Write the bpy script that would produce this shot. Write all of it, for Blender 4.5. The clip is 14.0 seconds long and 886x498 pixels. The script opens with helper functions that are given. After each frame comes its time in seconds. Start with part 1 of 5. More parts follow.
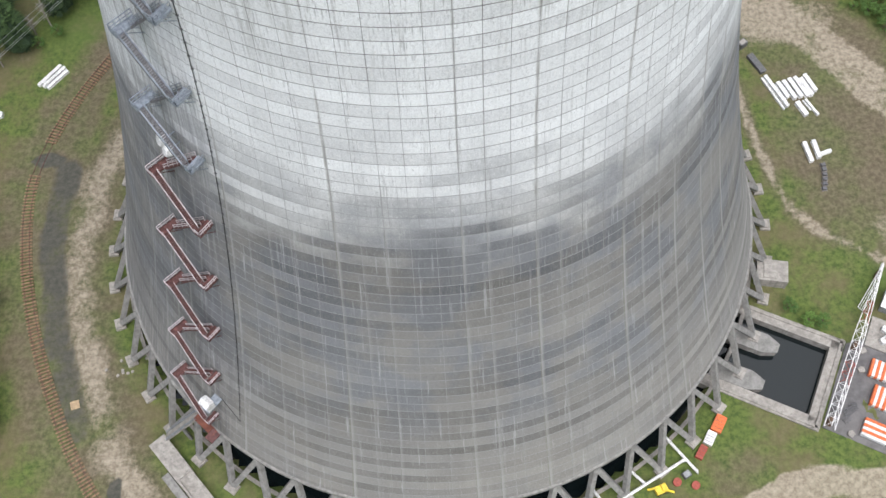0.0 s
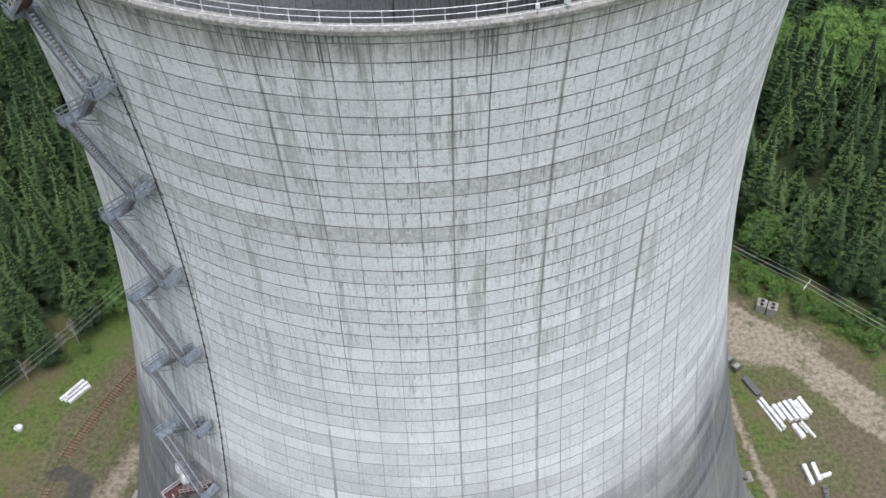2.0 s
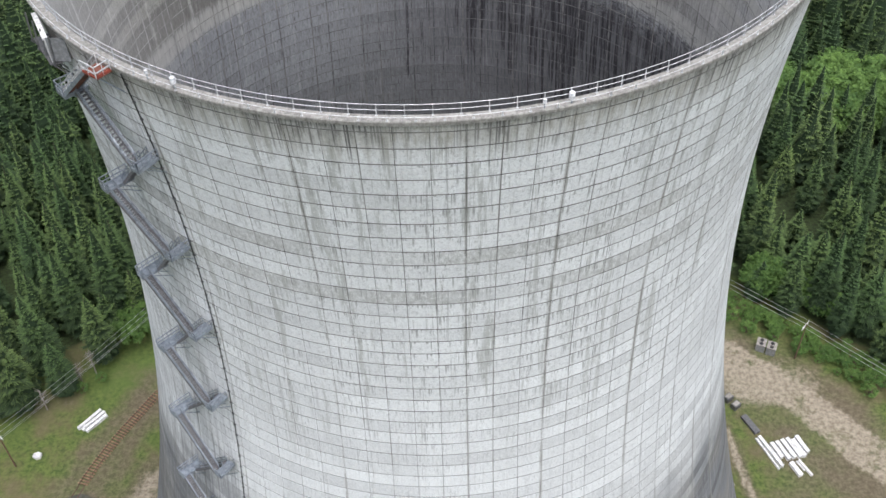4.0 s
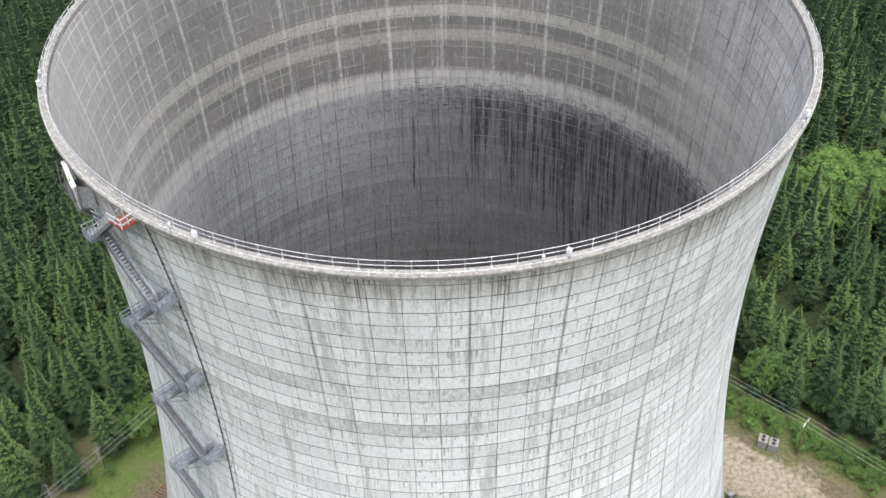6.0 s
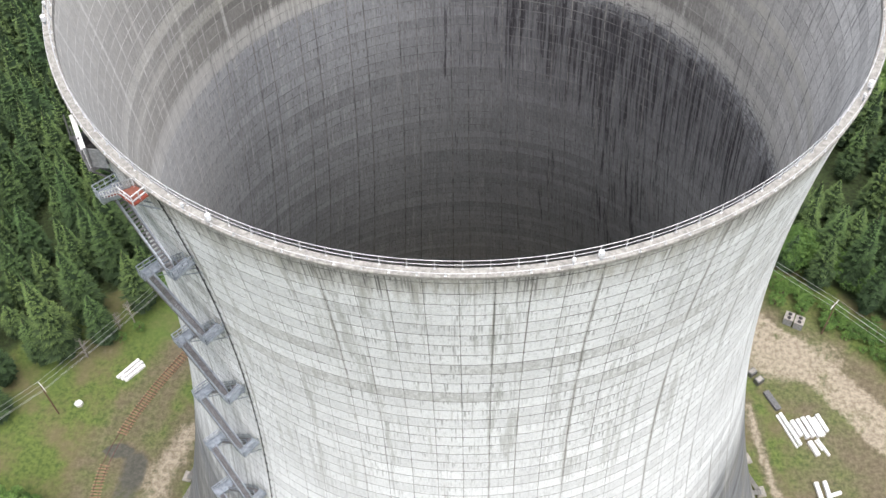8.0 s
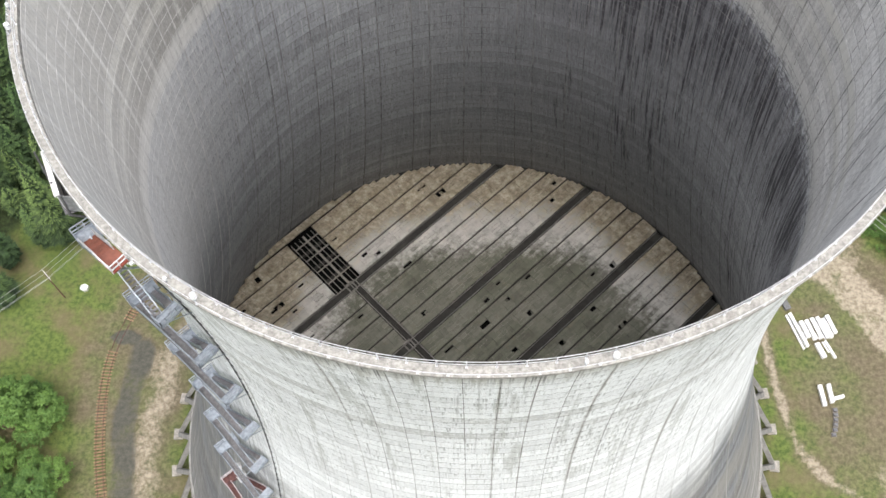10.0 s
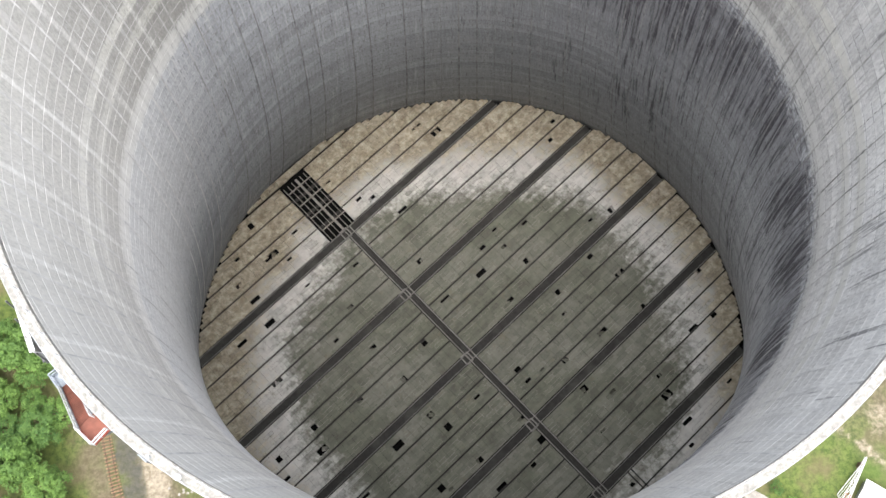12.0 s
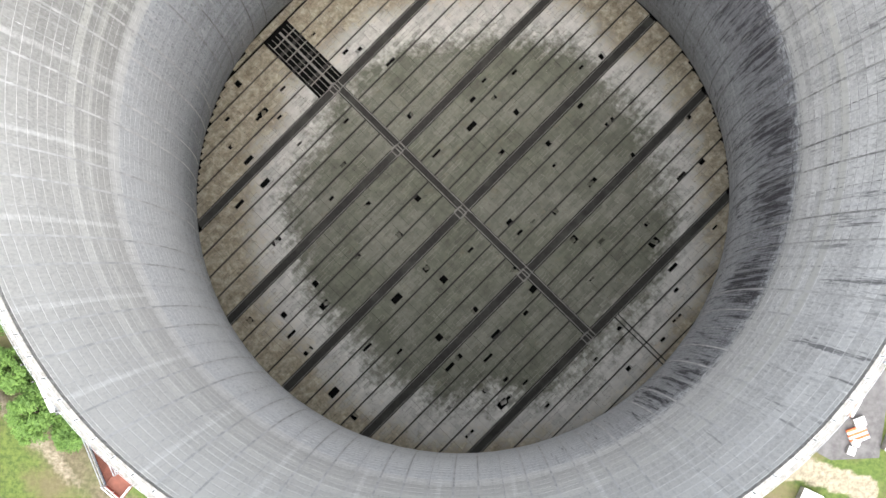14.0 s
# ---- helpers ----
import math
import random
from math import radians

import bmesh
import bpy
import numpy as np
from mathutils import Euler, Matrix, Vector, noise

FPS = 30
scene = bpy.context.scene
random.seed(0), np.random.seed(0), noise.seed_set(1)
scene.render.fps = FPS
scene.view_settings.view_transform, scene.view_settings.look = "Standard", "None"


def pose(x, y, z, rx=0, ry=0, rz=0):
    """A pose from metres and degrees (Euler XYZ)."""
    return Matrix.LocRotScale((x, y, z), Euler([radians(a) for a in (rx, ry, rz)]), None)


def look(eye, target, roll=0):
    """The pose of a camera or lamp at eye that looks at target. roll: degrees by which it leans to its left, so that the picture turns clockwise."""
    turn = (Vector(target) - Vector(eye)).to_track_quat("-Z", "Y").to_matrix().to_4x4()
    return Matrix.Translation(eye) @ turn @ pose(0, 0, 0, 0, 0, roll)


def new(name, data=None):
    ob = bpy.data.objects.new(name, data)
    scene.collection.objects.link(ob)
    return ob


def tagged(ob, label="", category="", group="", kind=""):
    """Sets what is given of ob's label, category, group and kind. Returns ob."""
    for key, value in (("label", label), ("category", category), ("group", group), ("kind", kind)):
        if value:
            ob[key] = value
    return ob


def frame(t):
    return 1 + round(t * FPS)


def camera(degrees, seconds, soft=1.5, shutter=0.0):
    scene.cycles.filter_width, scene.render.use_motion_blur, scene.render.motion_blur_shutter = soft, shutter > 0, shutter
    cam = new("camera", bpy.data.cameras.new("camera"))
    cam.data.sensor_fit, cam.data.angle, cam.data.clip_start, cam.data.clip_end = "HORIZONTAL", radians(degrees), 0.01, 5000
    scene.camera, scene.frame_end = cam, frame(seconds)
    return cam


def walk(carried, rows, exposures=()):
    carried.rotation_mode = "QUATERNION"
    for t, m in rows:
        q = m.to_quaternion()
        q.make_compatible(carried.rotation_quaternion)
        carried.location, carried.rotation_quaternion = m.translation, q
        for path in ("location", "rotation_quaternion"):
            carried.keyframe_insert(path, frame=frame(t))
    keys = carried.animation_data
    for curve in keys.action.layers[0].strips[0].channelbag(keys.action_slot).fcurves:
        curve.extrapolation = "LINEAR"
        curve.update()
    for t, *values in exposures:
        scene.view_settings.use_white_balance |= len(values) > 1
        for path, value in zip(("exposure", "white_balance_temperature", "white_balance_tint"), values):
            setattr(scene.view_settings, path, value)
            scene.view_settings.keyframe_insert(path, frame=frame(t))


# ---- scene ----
FOV = 46.89
cam = camera(FOV, 14.0)
walk(cam, [
    (0.0, pose(0.00, -101.16, 184.46, 27.10, 1.54, -3.40)),
    (0.5, pose(0.29, -101.06, 186.50, 33.31, 1.59, -3.25)),
    (1.0, pose(0.33, -101.21, 188.73, 40.37, 1.55, -3.22)),
    (1.5, pose(0.41, -101.33, 191.18, 43.84, 1.47, -2.98)),
    (2.0, pose(0.27, -102.42, 193.22, 43.83, 1.50, -2.66)),
    (2.2, pose(0.24, -103.09, 194.15, 43.81, 1.52, -2.53)),
    (4.3, pose(-0.33, -104.93, 202.44, 45.82, 1.19, -1.81)),
    (4.5, pose(-0.32, -105.03, 203.35, 48.47, 1.15, -1.74)),
    (5.0, pose(-0.15, -105.21, 205.29, 49.17, 1.31, -1.76)),
    (5.5, pose(-0.20, -104.98, 207.06, 49.06, 1.30, -1.71)),
    (6.0, pose(-0.12, -103.92, 209.08, 49.05, 1.29, -1.62)),
    (6.5, pose(-0.02, -101.62, 210.83, 48.99, 1.30, -1.49)),
    (7.0, pose(0.15, -98.25, 212.65, 48.99, 1.35, -0.19)),
    (7.5, pose(0.55, -94.72, 214.54, 45.29, 1.43, 0.47)),
    (8.0, pose(0.66, -90.00, 216.46, 38.33, 1.41, 0.75)),
    (8.2, pose(0.71, -87.95, 217.05, 35.90, 1.43, 0.85)),
    (10.3, pose(0.93, -64.38, 223.92, 26.02, 1.38, 2.07)),
    (10.5, pose(0.98, -61.89, 224.52, 25.07, 1.39, 2.13)),
    (11.0, pose(0.75, -55.40, 226.04, 22.64, 1.32, 2.13)),
    (11.5, pose(1.13, -49.22, 228.17, 20.16, 1.44, 2.00)),
    (12.0, pose(1.05, -42.50, 230.02, 17.22, 1.44, 1.70)),
    (12.5, pose(1.08, -36.23, 231.62, 13.57, 1.44, 1.41)),
    (13.0, pose(1.06, -29.35, 233.49, 9.56, 1.41, 1.16)),
    (13.5, pose(1.06, -23.09, 235.20, 5.87, 1.39, 0.64)),
    (14.0, pose(1.52, -16.67, 237.53, 1.87, 1.48, -0.14)),
], exposures=[(0.0, -0.08, 6200, 11), (2.0, -0.22, 6080, 12), (5.0, 0.1, 6280, 12), (7.0, 0.36, 6380, 12), (8.0, 0.36, 6440, 12), (11.0, 0.6, 6500, 10), (12.2, 0.97, 6420, 10), (14.0, 1.0, 6420, 9)])

# ---- light: an overcast sky with a wide, weak sun ----
world = bpy.data.worlds.new("overcast")
scene.world = world
world.use_nodes = True
wn = world.node_tree.nodes
sky = wn.new("ShaderNodeTexSky")
sky.sky_type = "NISHITA"
sky.sun_disc = False
sky.sun_elevation = radians(70)
sky.sun_rotation = radians(165)
sky.air_density, sky.dust_density, sky.ozone_density = 1.0, 6.0, 1.0
pale = wn.new("ShaderNodeHueSaturation")
pale.inputs["Saturation"].default_value = 0.6
world.node_tree.links.new(sky.outputs[0], pale.inputs["Color"])
world.node_tree.links.new(pale.outputs[0], wn["Background"].inputs["Color"])
wn["Background"].inputs["Strength"].default_value = 0.15

sun_data = bpy.data.lights.new("sun", "SUN")
sun_data.energy, sun_data.angle, sun_data.color = 2.6, radians(85), (1.0, 0.99, 0.97)
sun = new("sun", sun_data)
sun.matrix_world = look((22, -75, 225), (0, 0, 0))

# ---- geometry helpers ----
class Geo:
    """Gathers points and faces of one mesh."""

    def __init__(self):
        self.v, self.f, self.m = [], [], []

    def add(self, pts, faces, mat=0):
        n = len(self.v)
        self.v += [tuple(p) for p in pts]
        self.f += [tuple(i + n for i in f) for f in faces]
        self.m += [mat] * len(faces)
        return self

    def box(self, c, s, rz=0.0, mat=0, tilt=None):
        x, y, z = s[0] / 2, s[1] / 2, s[2] / 2
        ca, sa = math.cos(rz), math.sin(rz)
        pts = []
        for i in range(8):
            p = Vector(((x if i & 1 else -x), (y if i & 2 else -y), (z if i & 4 else -z)))
            if tilt:
                p = tilt @ p
            pts.append((c[0] + p.x * ca - p.y * sa, c[1] + p.x * sa + p.y * ca, c[2] + p.z))
        return self.add(pts, [(0, 2, 3, 1), (4, 5, 7, 6), (0, 1, 5, 4), (2, 6, 7, 3), (0, 4, 6, 2), (1, 3, 7, 5)], mat)

    def bar(self, a, b, w, h=None, up=(0, 0, 1), mat=0):
        """A square-edged bar from a to b, w wide and h high."""
        a, b, h = Vector(a), Vector(b), h or w
        d = (b - a).normalized()
        u = Vector(up)
        if abs(d.dot(u)) > 0.97:
            u = Vector((1, 0, 0))
        s = d.cross(u).normalized()
        u = s.cross(d)
        pts = [p + s * i * w / 2 + u * j * h / 2 for p in (a, b) for i, j in ((-1, -1), (1, -1), (1, 1), (-1, 1))]
        return self.add(pts, [(0, 1, 2, 3), (7, 6, 5, 4), (0, 4, 5, 1), (1, 5, 6, 2), (2, 6, 7, 3), (3, 7, 4, 0)], mat)

    def line(self, pts, w):
        """One bent square bar through the points."""
        n, rings = len(pts), []
        for i, p in enumerate(pts):
            d = (pts[min(i + 1, n - 1)] - pts[max(i - 1, 0)]).normalized()
            s = d.cross(Vector((0, 0, 1)) if abs(d.z) < 0.95 else Vector((1, 0, 0))).normalized()
            u = s.cross(d)
            rings += [p + (s * i2 + u * j2) * w / 2 for i2, j2 in ((-1, -1), (1, -1), (1, 1), (-1, 1))]
        faces = [(4 * i + j, 4 * i + (j + 1) % 4, 4 * i + 4 + (j + 1) % 4, 4 * i + 4 + j) for i in range(n - 1) for j in range(4)]
        return self.add(rings, faces + [(3, 2, 1, 0), (4 * n - 4, 4 * n - 3, 4 * n - 2, 4 * n - 1)])

    def tube(self, a, b, r0, r1=None, n=10, mat=0):
        a, b = Vector(a), Vector(b)
        r1 = r0 if r1 is None else r1
        d = (b - a).normalized()
        s = d.cross(Vector((0, 0, 1)) if abs(d.z) < 0.95 else Vector((1, 0, 0))).normalized()
        u = s.cross(d)
        pts = []
        for p, r in ((a, r0), (b, r1)):
            for i in range(n):
                q = 2 * math.pi * i / n
                pts.append(p + (s * math.cos(q) + u * math.sin(q)) * r)
        faces = [(i, (i + 1) % n, n + (i + 1) % n, n + i) for i in range(n)]
        return self.add(pts, faces + [tuple(range(n))[::-1], tuple(range(n, 2 * n))], mat)

    def prism(self, outline, z0, z1, mat=0):
        n = len(outline)
        pts = [(x, y, z0) for x, y in outline] + [(x, y, z1) for x, y in outline]
        faces = [(i, (i + 1) % n, n + (i + 1) % n, n + i) for i in range(n)]
        return self.add(pts, faces + [tuple(range(n))[::-1], tuple(range(n, 2 * n))], mat)

    def mesh(self, name, mats, smooth=False):
        me = bpy.data.meshes.new(name)
        me.from_pydata(self.v, [], self.f)
        for mt in (mats if isinstance(mats, (list, tuple)) else [mats]):
            me.materials.append(mt)
        if any(self.m):
            me.polygons.foreach_set("material_index", self.m)
        if smooth:
            me.polygons.foreach_set("use_smooth", [True] * len(me.polygons))
        me.update()
        return me


def part(name, geo, material, parent, label="", smooth=False):
    """One mesh object under a thing or a part."""
    ob = new(name, geo.mesh(name, material, smooth) if isinstance(geo, Geo) else geo)
    ob.parent = parent
    return tagged(ob, label)


def thing(name, label, category, group="", at=(0, 0, 0), rz=0.0, kind=""):
    ob = new(name)
    ob.empty_display_size = 0.5
    ob.matrix_basis = pose(*at, 0, 0, rz)
    return tagged(ob, label, category, group, kind)


def single(name, geo, material, label, category, group="", at=(0, 0, 0), rz=0.0, kind="", smooth=False):
    ob = new(name, geo.mesh(name, material, smooth))
    ob.matrix_basis = pose(*at, 0, 0, rz)
    return tagged(ob, label, category, group, kind)


def around(az, r, z):
    """A point at the azimuth az in degrees (0 faces the first view, positive to +x), radius r, height z."""
    a = radians(az)
    return Vector((r * math.sin(a), -r * math.cos(a), z))


# ---- materials ----
class Nodes:
    def __init__(self, name, rough=0.8, metal=0.0):
        self.mat = bpy.data.materials.new(name)
        self.mat.use_nodes = True
        self.t = self.mat.node_tree
        self.b = self.t.nodes["Principled BSDF"]
        self.b.inputs["Roughness"].default_value = rough
        self.b.inputs["Metallic"].default_value = metal

    def n(self, kind, **inp):
        node = self.t.nodes.new("ShaderNode" + kind)
        for k, val in inp.items():
            self.put(node.inputs[k.replace("_", " ")], val)
        return node

    def put(self, sock, val):
        if isinstance(val, bpy.types.NodeSocket):
            self.t.links.new(val, sock)
        else:
            sock.default_value = val

    def math(self, op, a, b=0.0, c=0.0, clamp=False):
        node = self.t.nodes.new("ShaderNodeMath")
        node.operation, node.use_clamp = op, clamp
        for i, val in enumerate((a, b, c)):
            self.put(node.inputs[i], val)
        return node.outputs[0]

    def step(self, x, lo, hi, a=0.0, b=1.0):
        node = self.t.nodes.new("ShaderNodeMapRange")
        node.interpolation_type = "SMOOTHSTEP"
        for i, val in enumerate((x, lo, hi, a, b)):
            self.put(node.inputs[i], val)
        return node.outputs[0]

    def mix(self, fac, a, b, blend="MIX"):
        node = self.t.nodes.new("ShaderNodeMix")
        node.data_type, node.blend_type = "RGBA", blend
        self.put(node.inputs[0], fac)
        for i, val in ((6, a), (7, b)):
            self.put(node.inputs[i], (*val, 1.0) if isinstance(val, tuple) else val)
        return node.outputs[2]

    def pos(self):
        g = self.n("NewGeometry")
        s = self.n("SeparateXYZ", Vector=g.outputs["Position"])
        return g.outputs["Position"], s.outputs[0], s.outputs[1], s.outputs[2]

    def vec(self, x, y, z):
        return self.n("CombineXYZ", X=x, Y=y, Z=z).outputs[0]

    def noise(self, vec, scale, detail=4.0, rough=0.55):
        return self.n("TexNoise", Vector=vec, Scale=scale, Detail=detail, Roughness=rough).outputs["Fac"]

    def white(self, vec):
        return self.n("TexWhiteNoise", Vector=vec).outputs["Value"]

    def done(self, color, bump=None, strength=0.3, dist=0.02, rough=None):
        self.put(self.b.inputs["Base Color"], (*color, 1.0) if isinstance(color, tuple) else color)
        if rough is not None:
            self.put(self.b.inputs["Roughness"], rough)
        if bump is not None:
            bm = self.n("Bump", Strength=strength, Distance=dist, Height=bump)
            self.t.links.new(bm.outputs[0], self.b.inputs["Normal"])
        return self.mat


def plain(name, color, rough=0.6, metal=0.0, scale=3.0, vary=0.25, dirt=(0.12, 0.1, 0.08), dirty=0.25):
    """A painted, cast or cut surface with soft variation and patches of dirt."""
    k = Nodes(name, rough, metal)
    p = k.pos()[0]
    a = k.noise(p, scale, 5)
    b = k.noise(p, scale * 0.22, 3)
    c = k.mix(k.step(a, 0.3, 0.75, 0, 1), tuple(x * (1 - vary) for x in color), tuple(min(1, x * (1 + vary)) for x in color))
    c = k.mix(k.step(b, 0.5, 0.8, 0, dirty), c, dirt)
    return k.done(c, a, 0.25, 0.02)


# the tower's numbers: throat radius and height, the two halves' spread, lip, rim
THROAT, THROAT_Z, SPREAD_LOW, SPREAD_UP = 39.94, 121.9, 96.85, 87.5
LIP_Z, RIM_Z, DECK_Z, DECK_R = 10.5, 152.9, 24.0, 55.2
# the topmost full lift's upper joint, its number, and the azimuth of an upright joint
LIFT_TOP, RIB_AZ = 151.52, 3.55
LIFT_ZERO = math.log(2.0 - 0.001 * LIFT_TOP) / math.log(1.001)


def profile(z):
    """The shell's outer radius at the height z."""
    return THROAT * math.sqrt(1 + ((z - THROAT_Z) / (SPREAD_LOW if z < THROAT_Z else SPREAD_UP)) ** 2)


def lift_nodes(k, z):
    """The number of the cast lift at the height z, and the way down through it from 0 to 1."""
    n = k.math("SUBTRACT", k.math("LOGARITHM", k.math("SUBTRACT", 2.0, k.math("MULTIPLY", z, 0.001)), 1.001), LIFT_ZERO)
    return k.math("FLOOR", n), k.math("FRACT", n)


def drip_nodes(k, arc, lift, down, seed, share):
    """Short runs of dirt hanging from the joints, each of its own length."""
    wob = k.math("ADD", k.math("MULTIPLY", arc, 4.2), k.math("MULTIPLY", k.noise(k.vec(arc, lift, seed), 2.5, 2), 1.6))
    cell = k.math("FLOOR", wob)
    size = k.math("POWER", k.white(k.vec(cell, lift, seed)), 1.6)
    on = k.step(k.white(k.vec(cell, lift, seed + 7.0)), 1.0 - share, 1.04 - share)
    side = k.step(k.math("PINGPONG", wob, 0.5), 0.05, 0.3)
    return k.math("MULTIPLY", k.math("MULTIPLY", k.step(down, size, k.math("MULTIPLY", size, 0.35)), on), side)


def concrete_outer():
    k = Nodes("weathered_shell_concrete", 0.85)
    p, x, y, z = k.pos()
    az = k.math("ARCTAN2", x, k.math("MULTIPLY", y, -1.0))
    arc = k.math("MULTIPLY", az, 42.0)
    lift, down = lift_nodes(k, z)
    deg = k.math("ADD", k.math("MULTIPLY", az, 180 / math.pi), 400.0 - RIB_AZ)
    rib = k.math("FLOOR", k.math("DIVIDE", k.math("ADD", deg, 2.0), 4.0))
    ribd = k.math("PINGPONG", deg, 2.0)
    bay = k.math("FLOOR", k.math("DIVIDE", deg, 4.0))
    thin = k.noise(k.vec(arc, k.math("MULTIPLY", z, 0.03), 0.0), 1.7, 6, 0.75)
    hair = k.noise(k.vec(arc, k.math("MULTIPLY", z, 0.05), 31.0), 4.2, 4, 0.75)
    speck = k.noise(k.vec(arc, k.math("MULTIPLY", z, 0.8), 4.0), 4.5, 5, 0.8)
    broad = k.noise(k.vec(arc, k.math("MULTIPLY", z, 0.08), 7.0), 0.2, 4, 0.6)
    grain = k.noise(p, 1.8, 7, 0.78)
    blotch = k.noise(p, 0.1, 4, 0.6)
    band = k.noise(k.vec(k.math("MULTIPLY", arc, 0.035), 3.0, k.math("MULTIPLY", lift, 1.7)), 1.0, 3)
    one = k.white(k.vec(1.0, 2.0, lift))
    slab = k.white(k.vec(bay, 5.0, lift))
    isl = k.math("FRACT", k.math("ADD", k.n("NewGeometry").outputs["Random Per Island"], k.n("ObjectInfo").outputs["Random"]))
    # the lower shell is darker and cast in uneven bands
    zz = k.math("ADD", z, k.math("MULTIPLY", k.math("SUBTRACT", blotch, 0.5), 22.0))
    zz = k.math("ADD", zz, k.math("MULTIPLY", k.math("SUBTRACT", band, 0.5), 16.0))
    low = k.step(zz, 68.0, 97.0)
    grey = k.mix(k.step(blotch, 0.4, 0.6), (0.165, 0.172, 0.182), (0.205, 0.20, 0.188))
    grey = k.mix(k.step(zz, 38.0, 22.0, 0, 0.7), grey, (0.26, 0.25, 0.23))
    base = k.mix(low, grey, (0.90, 0.925, 0.925))
    tone = k.math("MULTIPLY", k.step(band, 0.36, 0.64), k.step(low, 0.0, 1.0, 0.42, 0.15))
    tone = k.math("ADD", tone, k.math("MULTIPLY", one, k.step(low, 0.0, 1.0, 0.30, 0.05)))
    tone = k.math("ADD", tone, k.math("MULTIPLY", k.math("ADD", isl, slab), 0.045))
    tone = k.math("ADD", tone, k.math("MULTIPLY", grain, 0.30))
    tone = k.math("ADD", tone, k.math("MULTIPLY", broad, 0.22))
    tone = k.math("ADD", tone, k.math("MULTIPLY", k.step(speck, 0.3, 0.7), 0.26))
    tone = k.math("ADD", tone, k.step(low, 0.0, 1.0, 0.27, 0.36))
    c = k.mix(1.0, base, k.n("CombineColor", Red=tone, Green=tone, Blue=tone).outputs[0], "MULTIPLY")
    scab = k.noise(k.vec(arc, k.math("MULTIPLY", z, 0.5), 17.0), 2.4, 6, 0.82)
    # two lifts stay grey and damp
    damp = k.math("MULTIPLY", k.math("MAXIMUM", k.math("COMPARE", lift, 8.0, 0.3), k.math("COMPARE", lift, 11.0, 0.3)), k.step(k.noise(k.vec(k.math("MULTIPLY", arc, 0.05), lift, 9.0), 1.0, 3), 0.36, 0.52))
    c = k.mix(k.math("MULTIPLY", damp, k.step(scab, 0.4, 0.6, 0.8, 0.25)), c, (0.44, 0.445, 0.42))
    # pale lime runs and darker wet runs
    c = k.mix(k.math("MULTIPLY", k.step(thin, 0.56, 0.68, 0, 0.5), k.step(low, 0.0, 1.0, 0.9, 0.8)), c, (0.56, 0.57, 0.57))
    c = k.mix(k.math("MULTIPLY", k.step(thin, 0.45, 0.33, 0, 0.6), k.step(broad, 0.35, 0.6, 0.3, 1.0)), c, (0.2, 0.2, 0.19))
    c = k.mix(k.math("MULTIPLY", k.step(hair, 0.60, 0.68, 0, 0.75), k.step(broad, 0.42, 0.58, 0.12, 1.0)), c, (0.2, 0.205, 0.195))
    # lime scabs and pitted patches
    c = k.mix(k.math("MULTIPLY", k.step(scab, 0.56, 0.63, 0, 0.75), k.step(low, 0.0, 1.0, 0.12, 1.0)), c, (0.84, 0.84, 0.82))
    c = k.mix(k.math("MULTIPLY", k.step(scab, 0.42, 0.35, 0, 0.6), k.step(blotch, 0.4, 0.6, 0.3, 1.0)), c, (0.28, 0.285, 0.27))
    # wide olive-grey runs over several lifts, and blistered skin
    olive = k.noise(k.vec(arc, k.math("MULTIPLY", z, 0.07), 51.0), 0.75, 6, 0.78)
    c = k.mix(k.math("MULTIPLY", k.step(olive, 0.53, 0.62, 0, 0.62), k.step(z, 96.0, 118.0, 0.12, 1.0)), c, (0.385, 0.40, 0.365))
    blister = k.noise(k.vec(arc, k.math("MULTIPLY", z, 1.3), 61.0), 1.9, 7, 0.8)
    c = k.mix(k.math("MULTIPLY", k.step(blister, 0.46, 0.40, 0, 0.5), k.step(z, 96.0, 120.0, 0.2, 1.0)), c, (0.45, 0.46, 0.45))
    c = k.mix(k.math("MULTIPLY", k.step(blister, 0.56, 0.62, 0, 0.6), low), c, (0.9, 0.9, 0.89))
    # dirt that runs down from the joints
    c = k.mix(k.math("MULTIPLY", drip_nodes(k, arc, lift, down, 2.0, 0.32), k.math("MULTIPLY", k.step(broad, 0.36, 0.6, 0.3, 0.75), k.step(z, 98.0, 122.0, 0.3, 1.0))), c, (0.265, 0.275, 0.26))
    # upright joints: each one stained to its own width, pale on one side low down
    share = k.white(k.vec(rib, 3.0, 8.0))
    wide = k.math("ADD", k.math("MULTIPLY", k.math("POWER", share, 4.0), 0.5), 0.1)
    run = k.noise(k.vec(k.math("MULTIPLY", rib, 3.7), k.math("MULTIPLY", z, 0.045), 5.0), 1.0, 4, 0.7)
    stain = k.math("MULTIPLY", k.step(ribd, wide, k.math("MULTIPLY", wide, 0.3)), k.step(k.math("ADD", run, k.math("MULTIPLY", share, 0.12)), 0.46, 0.66, 0.05, 0.75))
    c = k.mix(k.math("MULTIPLY", stain, k.step(hair, 0.36, 0.56, 0.3, 1.0)), c, k.mix(share, (0.13, 0.128, 0.12), (0.24, 0.23, 0.19)))
    part_way = k.math("FRACT", k.math("DIVIDE", deg, 4.0))
    lime = k.math("MULTIPLY", k.step(part_way, 0.16, 0.02), k.step(low, 1.0, 0.2))
